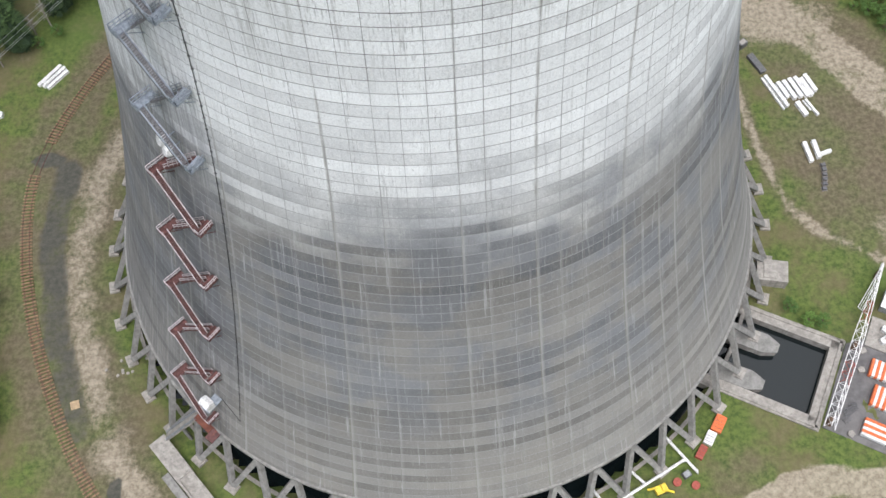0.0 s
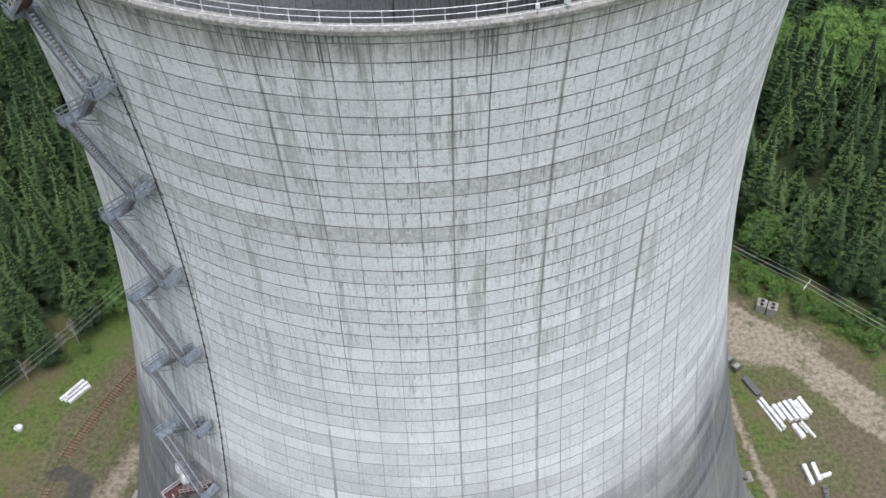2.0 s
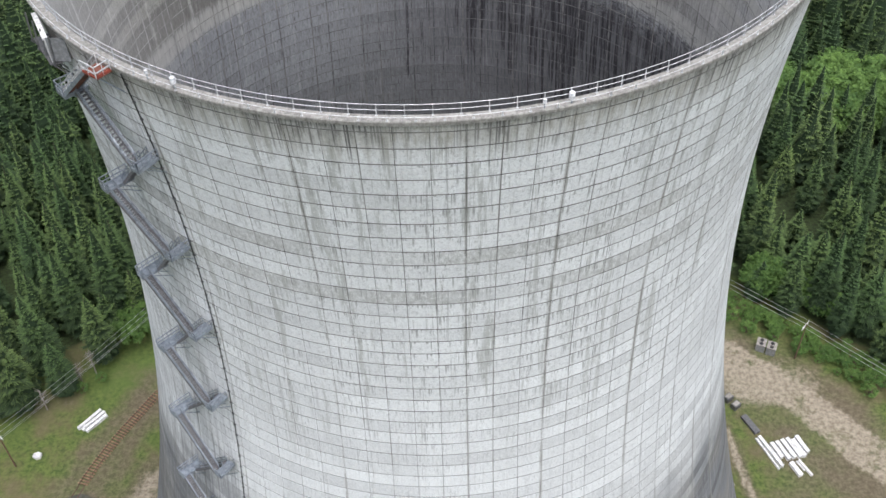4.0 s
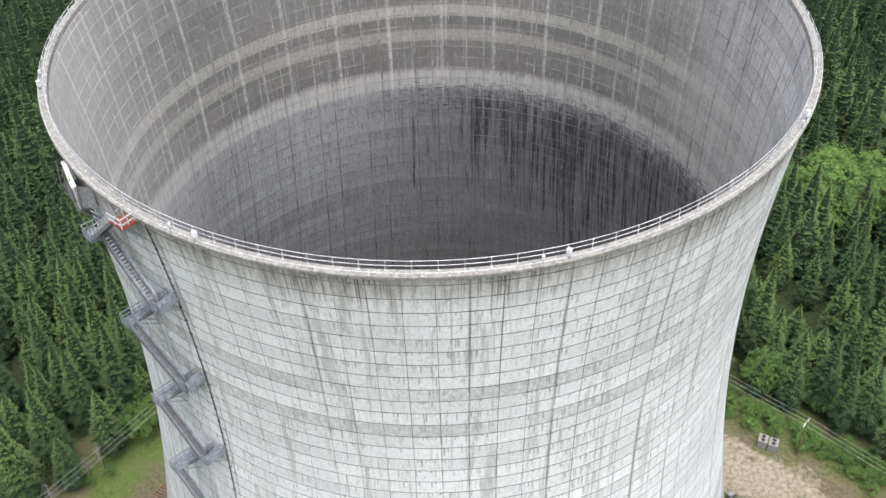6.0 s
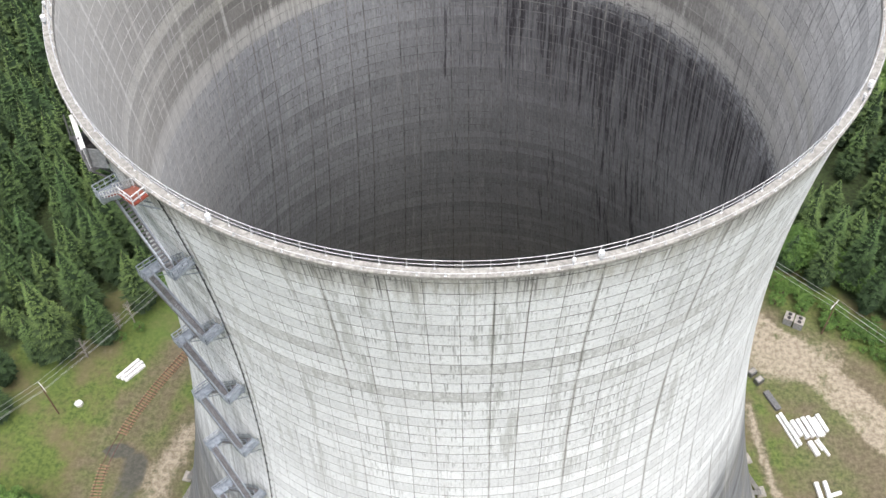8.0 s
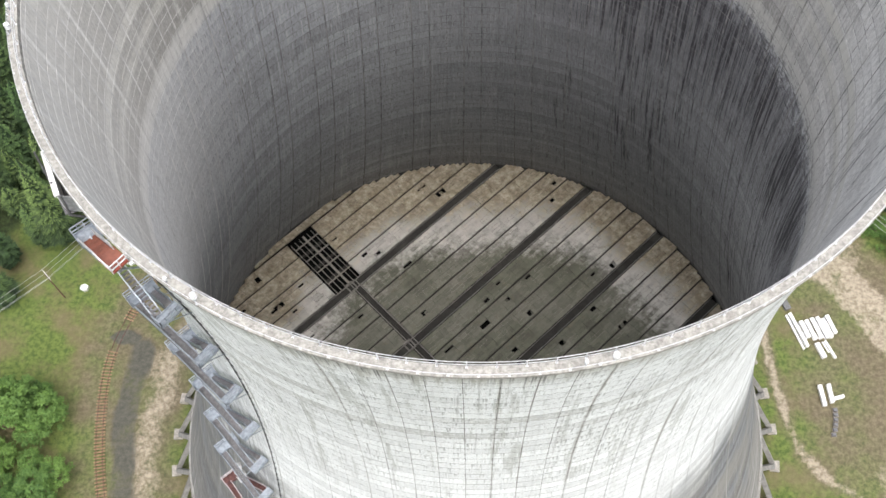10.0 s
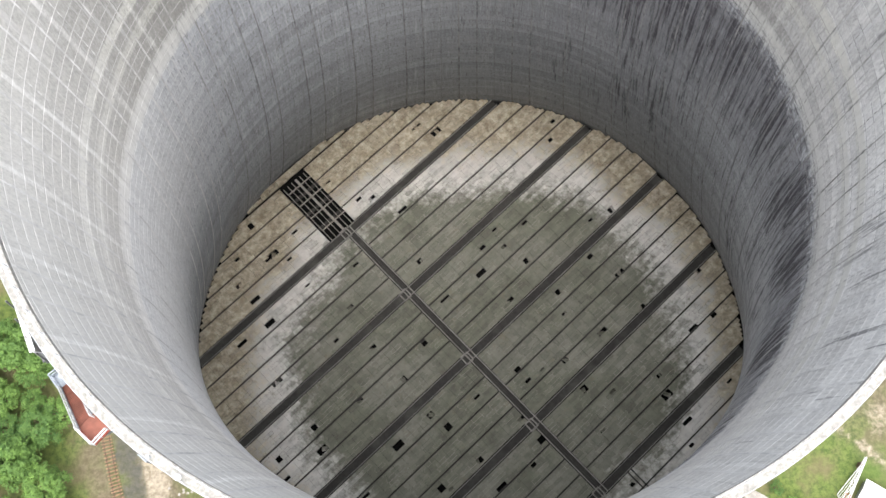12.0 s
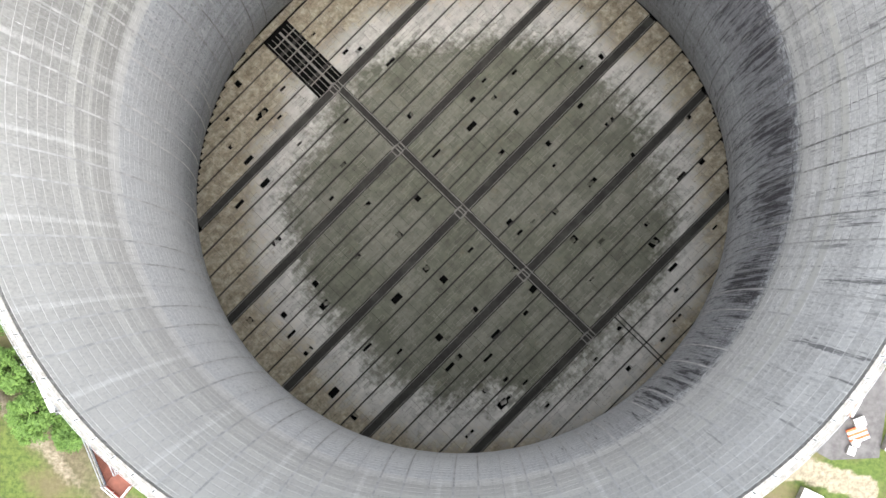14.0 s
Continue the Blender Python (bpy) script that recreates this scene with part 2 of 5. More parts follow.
    c = k.mix(k.math("MULTIPLY", lime, k.math("MULTIPLY", k.step(run, 0.34, 0.62, 0.1, 0.7), k.step(share, 0.25, 0.75, 0.1, 1.0))), c, (0.42, 0.42, 0.405))
    # ochre growth and soot under the coping, in ragged runs
    fringe = k.noise(k.vec(arc, k.math("MULTIPLY", z, 0.05), 3.0), 1.6, 5, 0.75)
    soot = k.noise(k.vec(arc, 0.0, 11.0), 0.13, 3)
    crown = k.step(k.math("ADD", z, k.math("MULTIPLY", fringe, 9.0)), 151.5, 155.0)
    c = k.mix(k.math("MULTIPLY", crown, k.step(soot, 0.3, 0.6, 0.2, 0.5)), c, (0.36, 0.345, 0.285))
    first = k.math("MULTIPLY", k.step(k.math("ADD", z, k.math("MULTIPLY", fringe, 9.0)), 154.2, 156.0), k.step(scab, 0.4, 0.58, 0.75, 0.3))
    c = k.mix(first, c, k.mix(k.step(soot, 0.4, 0.55), (0.36, 0.34, 0.275), (0.2, 0.195, 0.18)))
    fall = k.math("DIVIDE", k.math("SUBTRACT", 152.4, z), 6.5)
    tear = drip_nodes(k, arc, 0.0, fall, 40.0, 0.62)
    c = k.mix(k.math("MULTIPLY", tear, k.step(soot, 0.38, 0.6, 0.3, 0.9)), c, (0.11, 0.108, 0.1))
    # the wet side beyond the stair
    wet = k.math("MULTIPLY", k.step(az, -0.62, -0.72), k.step(z, 135.0, 60.0, 0.1, 1.0))
    c = k.mix(k.math("MULTIPLY", wet, k.step(thin, 0.58, 0.4, 0.05, 0.6)), c, (0.15, 0.15, 0.157))
    return k.done(c, k.math("ADD", grain, thin), 0.35, 0.03)


def concrete_inner():
    k = Nodes("stained_inner_concrete", 0.8)
    p, x, y, z = k.pos()
    az = k.math("ARCTAN2", x, k.math("MULTIPLY", y, -1.0))
    lift, down = lift_nodes(k, z)
    unit = k.math("DIVIDE", 42.0, k.math("SQRT", k.math("ADD", k.math("MULTIPLY", x, x), k.math("MULTIPLY", y, y))))
    rx, ry = k.math("MULTIPLY", x, unit), k.math("MULTIPLY", y, unit)
    turned = k.math("MULTIPLY", k.math("ADD", az, math.pi), 42.0)
    flow = lambda shift, rise, scale, detail=5, rough=0.72: k.noise(k.vec(rx, k.math("ADD", ry, shift), k.math("MULTIPLY", z, rise)), scale, detail, rough)
    warp = k.math("MULTIPLY", k.math("SUBTRACT", k.noise(p, 0.05, 3), 0.5), 12.0)
    thin = flow(0.0, 0.03, 1.9, 6)
    hair = flow(333.0, 0.045, 4.2, 4, 0.75)
    broad = flow(185.0, 0.05, 0.16, 4, 0.6)
    speck = flow(148.0, 0.4, 3.5, 5, 0.8)
    grain = k.noise(p, 1.4, 6, 0.75)
    one = k.white(k.vec(4.0, 2.0, lift))
    band = k.noise(k.vec(k.math("MULTIPLY", rx, 0.03), k.math("MULTIPLY", ry, 0.03), k.math("MULTIPLY", lift, 1.7)), 1.0, 3)
    tone = k.math("ADD", k.math("MULTIPLY", one, 0.16), k.math("MULTIPLY", k.step(band, 0.35, 0.65), 0.20))
    tone = k.math("ADD", tone, k.math("MULTIPLY", grain, 0.4))
    tone = k.math("ADD", tone, k.math("MULTIPLY", broad, 0.3))
    tone = k.math("ADD", tone, k.math("MULTIPLY", k.step(speck, 0.35, 0.65), 0.34))
    tone = k.math("ADD", tone, 0.26)
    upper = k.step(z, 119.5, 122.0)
    # base paler around the near side, darker around the far side
    pale_side = k.step(k.math("COSINE", k.math("SUBTRACT", az, 0.35)), -0.55, 0.6)
    base = k.mix(upper, k.mix(pale_side, (0.285, 0.297, 0.312), (0.66, 0.675, 0.69)), k.mix(pale_side, (0.19, 0.187, 0.175), (0.64, 0.635, 0.615)))
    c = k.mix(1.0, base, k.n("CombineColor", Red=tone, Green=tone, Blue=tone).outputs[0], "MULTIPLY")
    c = k.mix(k.step(thin, 0.55, 0.66, 0, 0.4), c, (0.54, 0.54, 0.55))
    c = k.mix(k.step(thin, 0.45, 0.34, 0, 0.4), c, (0.14, 0.14, 0.145))
    # paler still towards the near left, and higher up
    near_pale = k.math("MULTIPLY", k.step(k.math("COSINE", k.math("ADD", az, 0.5)), -0.2, 0.8), k.step(k.math("ADD", z, warp), 62.0, 108.0))
    c = k.mix(k.math("MULTIPLY", near_pale, k.step(speck, 0.3, 0.68, 0.5, 0.9)), c, k.mix(upper, (0.84, 0.84, 0.82), (0.68, 0.665, 0.62)))
    # paler lifts above the throat, and the bright ring over it
    near = lambda mid, half: k.step(k.math("ABSOLUTE", k.math("SUBTRACT", z, mid)), half + 0.15, half - 0.15)
    pale = k.math("MAXIMUM", near(133.5, 0.95), k.math("MULTIPLY", near(129.4, 0.95), 0.75))
    c = k.mix(k.math("MULTIPLY", pale, k.step(speck, 0.3, 0.65, 0.25, 0.7)), c, k.mix(near_pale, (0.47, 0.465, 0.41), (0.8, 0.79, 0.74)))
    ring = k.step(k.math("ABSOLUTE", k.math("SUBTRACT", k.math("ADD", z, k.math("MULTIPLY", k.math("SUBTRACT", hair, 0.5), 3.0)), 121.6)), 2.3, 1.0)
    c = k.mix(k.math("MULTIPLY", ring, k.step(thin, 0.3, 0.6, 0.4, 0.85)), c, k.mix(near_pale, (0.5, 0.5, 0.475), (0.86, 0.85, 0.82)))
    # lime along every twelfth degree
    rib = k.math("PINGPONG", k.math("ADD", k.math("MULTIPLY", az, 180 / math.pi), 362.8), 6.0)
    ribm = k.math("MULTIPLY", k.step(rib, 0.55, 0.2), k.step(z, 112.0, 124.0, 0.08, 0.6))
    c = k.mix(k.math("MULTIPLY", ribm, k.step(k.math("ADD", grain, k.math("MULTIPLY", thin, 0.5)), 0.6, 0.9, 0.2, 1.0)), c, k.mix(near_pale, (0.58, 0.58, 0.55), (0.92, 0.91, 0.88)))
    # pale runs beside the ribs
    c = k.mix(k.math("MULTIPLY", k.step(hair, 0.60, 0.68, 0, 0.45), k.step(rib, 3.0, 0.5, 0.25, 1.0)), c, k.mix(near_pale, (0.62, 0.62, 0.6), (0.9, 0.89, 0.86)))
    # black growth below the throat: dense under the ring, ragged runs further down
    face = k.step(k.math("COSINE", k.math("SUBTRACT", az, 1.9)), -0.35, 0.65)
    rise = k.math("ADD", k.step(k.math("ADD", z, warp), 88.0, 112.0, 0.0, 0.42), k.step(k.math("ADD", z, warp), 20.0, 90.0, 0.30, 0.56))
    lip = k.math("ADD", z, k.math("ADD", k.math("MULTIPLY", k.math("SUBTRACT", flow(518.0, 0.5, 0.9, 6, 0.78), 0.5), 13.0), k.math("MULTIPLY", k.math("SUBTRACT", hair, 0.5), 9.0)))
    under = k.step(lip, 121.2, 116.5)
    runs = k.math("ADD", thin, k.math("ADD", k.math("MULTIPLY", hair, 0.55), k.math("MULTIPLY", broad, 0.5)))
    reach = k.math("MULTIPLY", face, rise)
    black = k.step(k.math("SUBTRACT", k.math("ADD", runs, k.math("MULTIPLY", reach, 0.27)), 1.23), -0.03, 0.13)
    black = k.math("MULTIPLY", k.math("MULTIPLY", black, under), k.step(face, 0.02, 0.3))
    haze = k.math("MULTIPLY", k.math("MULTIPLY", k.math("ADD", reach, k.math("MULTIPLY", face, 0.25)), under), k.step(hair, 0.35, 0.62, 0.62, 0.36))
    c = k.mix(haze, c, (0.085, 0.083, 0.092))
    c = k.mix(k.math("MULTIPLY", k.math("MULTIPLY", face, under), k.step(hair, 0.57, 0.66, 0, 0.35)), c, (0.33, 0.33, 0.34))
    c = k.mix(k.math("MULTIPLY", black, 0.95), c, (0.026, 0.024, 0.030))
    dash = k.noise(k.vec(k.math("MULTIPLY", rx, 0.35), k.math("MULTIPLY", ry, 0.35), k.math("MULTIPLY", z, 1.9)), 1.6, 5, 0.75)
    fringe = k.math("MULTIPLY", k.step(z, 123.0, 119.5), k.step(z, 112.0, 117.0))
    c = k.mix(k.math("MULTIPLY", k.math("MULTIPLY", fringe, k.step(face, 0.3, 0.8)), k.step(dash, 0.53, 0.60, 0, 0.85)), c, (0.05, 0.047, 0.055))
    # dirt from the joints, then long black drips from the lip on the weather side
    c = k.mix(k.math("MULTIPLY", drip_nodes(k, turned, lift, down, 12.0, 0.34), k.math("MULTIPLY", k.step(upper, 0.0, 1.0, 0.65, 0.3), k.step(near_pale, 0.0, 0.8, 1.0, 0.2))), c, (0.12, 0.12, 0.12))
    drip = flow(1517.0, 0.05, 0.9, 5, 0.75)
    edge = k.math("MULTIPLY", k.step(z, 124.0, 142.0), k.step(k.math("COSINE", k.math("SUBTRACT", az, 1.75)), 0.1, 0.8))
    c = k.mix(k.math("MULTIPLY", edge, k.step(drip, 0.56, 0.64, 0, 0.8)), c, (0.1, 0.098, 0.1))
    c = k.mix(k.math("MULTIPLY", k.step(hair, 0.40, 0.32, 0, 0.6), k.math("MULTIPLY", k.step(z, 124.0, 116.0, 0.25, 1.0), k.step(near_pale, 0.0, 0.9, 1.0, 0.35))), c, (0.12, 0.12, 0.125))
    return k.done(c, k.math("ADD", grain, thin), 0.35, 0.03)


def concrete(name, color, scale=0.8, vary=0.3, streak=True, stain=(0.1, 0.1, 0.09)):
    k = Nodes(name, 0.85)
    p, x, y, z = k.pos()
    a = k.noise(p, scale, 6, 0.65)
    b = k.noise(p, scale * 0.15, 4)
    s = k.noise(k.vec(x, y, k.math("MULTIPLY", z, 0.08)), scale * 2.0, 4) if streak else b
    c = k.mix(k.step(a, 0.25, 0.75), tuple(v * (1 - vary) for v in color), tuple(v * (1 + vary) for v in color))
    c = k.mix(k.step(s, 0.5, 0.75, 0, 0.45), c, stain)
    return k.done(c, a, 0.4, 0.03)


def deck_concrete():
    """Precast deck slabs of narrow planks: a mossy wet middle, a washed pale ring and a brown edge."""
    k = Nodes("deck_slab_concrete", 0.85)
    p, x, y, z = k.pos()
    rnd = k.n("ObjectInfo").outputs["Random"]
    isl = k.n("NewGeometry").outputs["Random Per Island"]
    u = k.math("ADD", k.math("MULTIPLY", x, 0.705), k.math("MULTIPLY", y, 0.709))
    w = k.math("SUBTRACT", k.math("MULTIPLY", x, 0.709), k.math("MULTIPLY", y, 0.705))
    row = k.math("DIVIDE", w, 0.77)
    along = k.math("ADD", k.math("DIVIDE", u, 2.32), k.math("MULTIPLY", k.white(k.vec(k.math("FLOOR", row), 1.0, 0.0)), 0.5))
    plank = k.white(k.vec(k.math("FLOOR", row), k.math("FLOOR", along), 3.0))
    kerf = k.math("MAXIMUM", k.step(k.math("PINGPONG", row, 0.5), 0.07, 0.03), k.step(k.math("PINGPONG", along, 0.5), 0.025, 0.01))
    dx, dy = k.math("SUBTRACT", x, 3.0), k.math("SUBTRACT", y, -3.0)
    r = k.math("SQRT", k.math("ADD", k.math("MULTIPLY", dx, dx), k.math("MULTIPLY", dy, dy)))
    big = k.noise(p, 0.06, 4, 0.6)
    fine = k.noise(p, 0.9, 6, 0.7)
    rr = k.math("ADD", r, k.math("MULTIPLY", k.math("SUBTRACT", big, 0.5), 18.0))
    rr = k.math("ADD", rr, k.math("MULTIPLY", k.math("SUBTRACT", fine, 0.5), 12.0))
    rr = k.math("ADD", rr, k.math("MULTIPLY", k.math("SUBTRACT", plank, 0.5), 2.2))
    mid = k.mix(k.step(k.noise(p, 0.11, 4), 0.35, 0.65), (0.135, 0.14, 0.108), (0.185, 0.187, 0.155))
    edge = k.mix(k.step(fine, 0.35, 0.7), (0.26, 0.225, 0.16), (0.41, 0.375, 0.30))
    c = k.mix(k.step(rr, 35.0, 43.0), mid, (0.50, 0.495, 0.47))
    c = k.mix(k.step(rr, 44.0, 50.0), c, edge)
    stain = k.noise(p, 0.35, 6, 0.75)
    c = k.mix(k.step(stain, 0.56, 0.7, 0, 0.55), c, (0.16, 0.14, 0.10))
    tone = k.math("ADD", k.math("MULTIPLY", k.math("ADD", rnd, isl), 0.14), k.math("ADD", k.math("MULTIPLY", fine, 0.75), k.math("MULTIPLY", plank, 0.26)))
    tone = k.math("ADD", tone, 0.33)
    c = k.mix(1.0, c, k.n("CombineColor", Red=tone, Green=tone, Blue=tone).outputs[0], "MULTIPLY")
    # some planks show their worn pale edges, others a dark open kerf
    show = k.white(k.vec(k.math("FLOOR", row), k.math("FLOOR", along), 8.0))
    c = k.mix(k.math("MULTIPLY", kerf, k.step(show, 0.7, 0.8, 0, 0.5)), c, (0.42, 0.41, 0.37))
    c = k.mix(k.math("MULTIPLY", kerf, k.step(show, 0.3, 0.2, 0, 0.6)), c, (0.05, 0.048, 0.04))
    return k.done(c, fine, 0.4, 0.02)


def ground_cover():
    """Grass, bare soil, gravel and mud by the cover laid into the sheet."""
    k = Nodes("ground_cover", 0.95)
    p = k.pos()[0]
    dirt = k.n("Attribute")
    dirt.attribute_name = "cover"
    s = k.n("SeparateColor", Color=dirt.outputs["Color"])
    soil, gravel, mud = s.outputs[0], s.outputs[1], s.outputs[2]
    a, b, c3 = k.noise(p, 0.9, 7, 0.7), k.noise(p, 0.09, 5, 0.6), k.noise(p, 0.03, 3)
    grass = k.mix(k.step(a, 0.3, 0.7), (0.045, 0.078, 0.016), (0.135, 0.175, 0.04))
    grass = k.mix(k.step(b, 0.42, 0.66, 0, 0.8), grass, (0.15, 0.125, 0.062))
    grass = k.mix(k.step(c3, 0.5, 0.7, 0, 0.6), grass, (0.09, 0.14, 0.03))
    earth = k.mix(k.step(a, 0.3, 0.7), (0.085, 0.068, 0.046), (0.18, 0.146, 0.098))
    edge = k.math("ADD", k.math("MULTIPLY", k.math("SUBTRACT", a, 0.5), 0.5), k.math("MULTIPLY", k.math("SUBTRACT", b, 0.5), 1.5))
    c = k.mix(k.step(k.math("ADD", soil, edge), 0.15, 0.95, 0, 0.85), grass, earth)
    pale = k.mix(k.step(a, 0.3, 0.7), (0.21, 0.178, 0.13), (0.42, 0.365, 0.28))
    c = k.mix(k.step(k.math("ADD", gravel, k.math("MULTIPLY", edge, 1.0)), 0.3, 0.8, 0, 0.9), c, pale)
    c = k.mix(k.step(k.math("ADD", mud, k.math("MULTIPLY", edge, 0.5)), 0.4, 0.65), c, k.mix(k.step(a, 0.3, 0.7), (0.055, 0.056, 0.045), (0.10, 0.097, 0.078)))
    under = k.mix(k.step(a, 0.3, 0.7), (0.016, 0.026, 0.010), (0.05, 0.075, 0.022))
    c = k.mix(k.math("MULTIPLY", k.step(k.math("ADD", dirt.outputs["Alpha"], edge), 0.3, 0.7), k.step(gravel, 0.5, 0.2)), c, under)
    return k.done(c, a, 0.8, 0.15)


def foliage(name, dark, bright):
    """Leaves or needles: each spray and each tree of its own tone."""
    k = Nodes(name, 0.75)
    p = k.pos()[0]
    isl = k.n("NewGeometry").outputs["Random Per Island"]
    v = k.math("POWER", k.math("ADD", k.math("MULTIPLY", isl, 0.5), k.math("MULTIPLY", k.n("ObjectInfo").outputs["Random"], 0.5)), 1.4)
    c = k.mix(v, dark, bright)
    c = k.mix(k.step(k.noise(p, 0.35, 3), 0.5, 0.75, 0, 0.4), c, tuple(min(1, t * 1.4) for t in bright))
    return k.done(c)


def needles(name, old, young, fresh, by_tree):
    """Old dark needles along the boughs, young green ends; crown light and shade are coloured in."""
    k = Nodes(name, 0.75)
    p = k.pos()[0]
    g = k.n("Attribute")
    g.attribute_name = "growth_and_light"
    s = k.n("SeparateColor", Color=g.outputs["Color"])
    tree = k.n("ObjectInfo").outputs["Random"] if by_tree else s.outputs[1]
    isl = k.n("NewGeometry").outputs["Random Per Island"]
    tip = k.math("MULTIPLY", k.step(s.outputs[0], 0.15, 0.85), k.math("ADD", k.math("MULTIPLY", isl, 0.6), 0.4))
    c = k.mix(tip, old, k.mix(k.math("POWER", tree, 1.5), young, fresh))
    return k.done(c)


M_OUT, M_IN, M_DECK, M_GROUND = concrete_outer(), concrete_inner(), deck_concrete(), ground_cover()
kj = Nodes("outer_joint", 0.9)
jp = kj.pos()
worn = kj.step(kj.noise(jp[0], 0.45, 5, 0.7), 0.36, 0.62)
M_JOINT = kj.done(kj.mix(kj.step(kj.math("ADD", jp[3], kj.math("MULTIPLY", kj.noise(jp[0], 0.15, 4), 50.0)), 118.0, 146.0), (0.33, 0.335, 0.335), kj.mix(worn, (0.075, 0.072, 0.066), (0.25, 0.245, 0.23))))
kj = Nodes("inner_joint", 0.85)
jp = kj.pos()
worn = kj.step(kj.noise(jp[0], 0.3, 5, 0.7), 0.36, 0.62)
# inner joints turn paler towards the near left
near_left = kj.step(kj.math("SUBTRACT", kj.math("MULTIPLY", jp[1], -0.4), jp[2]), -12.0, 14.0)
M_INJOINT = kj.done(kj.mix(near_left, kj.mix(kj.step(jp[3], 112.0, 122.0), kj.mix(worn, (0.09, 0.09, 0.095), (0.23, 0.23, 0.23)), kj.mix(worn, (0.16, 0.157, 0.15), (0.36, 0.355, 0.335))), kj.mix(worn, (0.47, 0.466, 0.45), (0.72, 0.71, 0.69))))
M_COPE = concrete("coping_concrete", (0.33, 0.32, 0.295), 2.6, 0.4, True, (0.13, 0.12, 0.095))
M_COL = concrete("column_concrete", (0.24, 0.235, 0.22), 0.9, 0.3)
M_WALL = concrete("basin_concrete", (0.32, 0.30, 0.27), 0.9, 0.3)
M_DARKC = concrete("dark_channel_concrete", (0.034, 0.033, 0.030), 1.0, 0.3, False)
# near-black colour stands for the shade of the deep pit
M_VOID = plain("pit_shade_black", (0.006, 0.006, 0.006), 0.9, vary=0.4, dirty=0.0)
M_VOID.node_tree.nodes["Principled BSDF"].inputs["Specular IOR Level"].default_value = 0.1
M_PAD = concrete("dark_pad_concrete", (0.13, 0.125, 0.125), 0.5, 0.3, False, (0.22, 0.21, 0.2))
M_STEEL = plain("galvanised_steel", (0.36, 0.40, 0.45), 0.45, 0.5, 2.0)
M_RUST = plain("rusted_steel", (0.15, 0.07, 0.065), 0.8, 0.2, 2.0, 0.4)
M_DIM = plain("dull_steel", (0.16, 0.16, 0.165), 0.6, 0.4)
M_WHITE = plain("white_paint", (0.78, 0.78, 0.77), 0.5, dirty=0.35)
M_ORANGE = plain("orange_paint", (0.72, 0.17, 0.05), 0.55)
M_RED = plain("red_oxide_paint", (0.36, 0.075, 0.05), 0.6)
M_YELLOW = plain("yellow_paint", (0.8, 0.6, 0.05), 0.5)
M_WOOD = plain("weathered_timber", (0.16, 0.10, 0.065), 0.85, 0.0, 4.0, 0.4)
M_TIE = plain("railway_timber", (0.26, 0.17, 0.10), 0.9, 0.0, 3.0, 0.4)
M_BARK = plain("bark", (0.10, 0.075, 0.055), 0.95, 0.0, 5.0, 0.4)
M_DEAD = plain("bleached_wood", (0.34, 0.31, 0.28), 0.9, 0.0, 5.0)
M_BLACK = plain("black_cable", (0.02, 0.02, 0.02), 0.6)
M_RIM = plain("pale_galvanised_rail", (0.66, 0.67, 0.68), 0.5, 0.2)
M_LAMP = plain("lamp_housing", (0.75, 0.76, 0.77), 0.35)
M_LENS = plain("lamp_lens", (0.55, 0.58, 0.6), 0.15)
M_GREYB = plain("grey_steel_box", (0.30, 0.31, 0.32), 0.5, 0.2)
M_CABLE = plain("power_cable", (0.55, 0.56, 0.56), 0.4, 0.6)
# the first colour also darkens cores and low boughs, standing in for shade
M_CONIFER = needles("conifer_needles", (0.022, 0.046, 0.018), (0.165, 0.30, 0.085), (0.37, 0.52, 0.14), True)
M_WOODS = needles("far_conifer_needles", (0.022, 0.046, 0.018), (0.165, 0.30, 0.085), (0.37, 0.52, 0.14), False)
M_LEAF = foliage("broad_leaves", (0.045, 0.105, 0.02), (0.15, 0.26, 0.05))
k = Nodes("still_water", 0.08)
k.b.inputs["IOR"].default_value = 1.4
M_WATER = k.done((0.006, 0.010, 0.011), k.noise(k.pos()[0], 0.8, 3), 0.05, 0.02)

# ---- ground: one sheet to the horizon ----
RAIL = [(-66, 56), (-71.4, 47.5), (-77.0, 38.0), (-82.0, 27.3), (-84.9, 17.8), (-85.5, 8.2), (-84.2, -4.3), (-81.7, -15.8), (-78.5, -26.0), (-75.0, -35.0), (-71.0, -44.0), (-65.5, -53.4), (-58, -64)]
TRAIL = [(-66, 26), (-68.6, 20.5), (-71.7, 13.7), (-73.2, 4.2), (-73.3, -6.2), (-70.6, -21.2), (-67.3, -33.1), (-64.1, -44.3), (-57.1, -53.2), (-48, -62), (-30, -72)]
DRIVE = [(45, -72), (52.0, -63.5), (60.0, -59.6), (68.0, -58.4), (78.0, -59.8), (92, -64)]
RUT = [(66.5, 33), (67.5, 23.1), (68.5, 12.8), (70.3, 4.3), (72.4, -2.6), (76.9, -8.2), (83.9, -12.6), (92, -19)]
HAUL = [(66, 60), (75.8, 49.0), (84.5, 41.8), (90, 34), (98.3, 25), (112, 12), (125, -4)]
BASIN = [(56.0, -22.2), (75.5, -32.4), (67.0, -48.5), (47.5, -38.0)]


def near_line(x, y, line):
    best = np.full(x.shape, 1e9)
    for (ax, ay), (bx, by) in zip(line, line[1:]):
        dx, dy = bx - ax, by - ay
        t = np.clip(((x - ax) * dx + (y - ay) * dy) / (dx * dx + dy * dy), 0, 1)
        best = np.minimum(best, np.hypot(x - ax - t * dx, y - ay - t * dy))
    return best


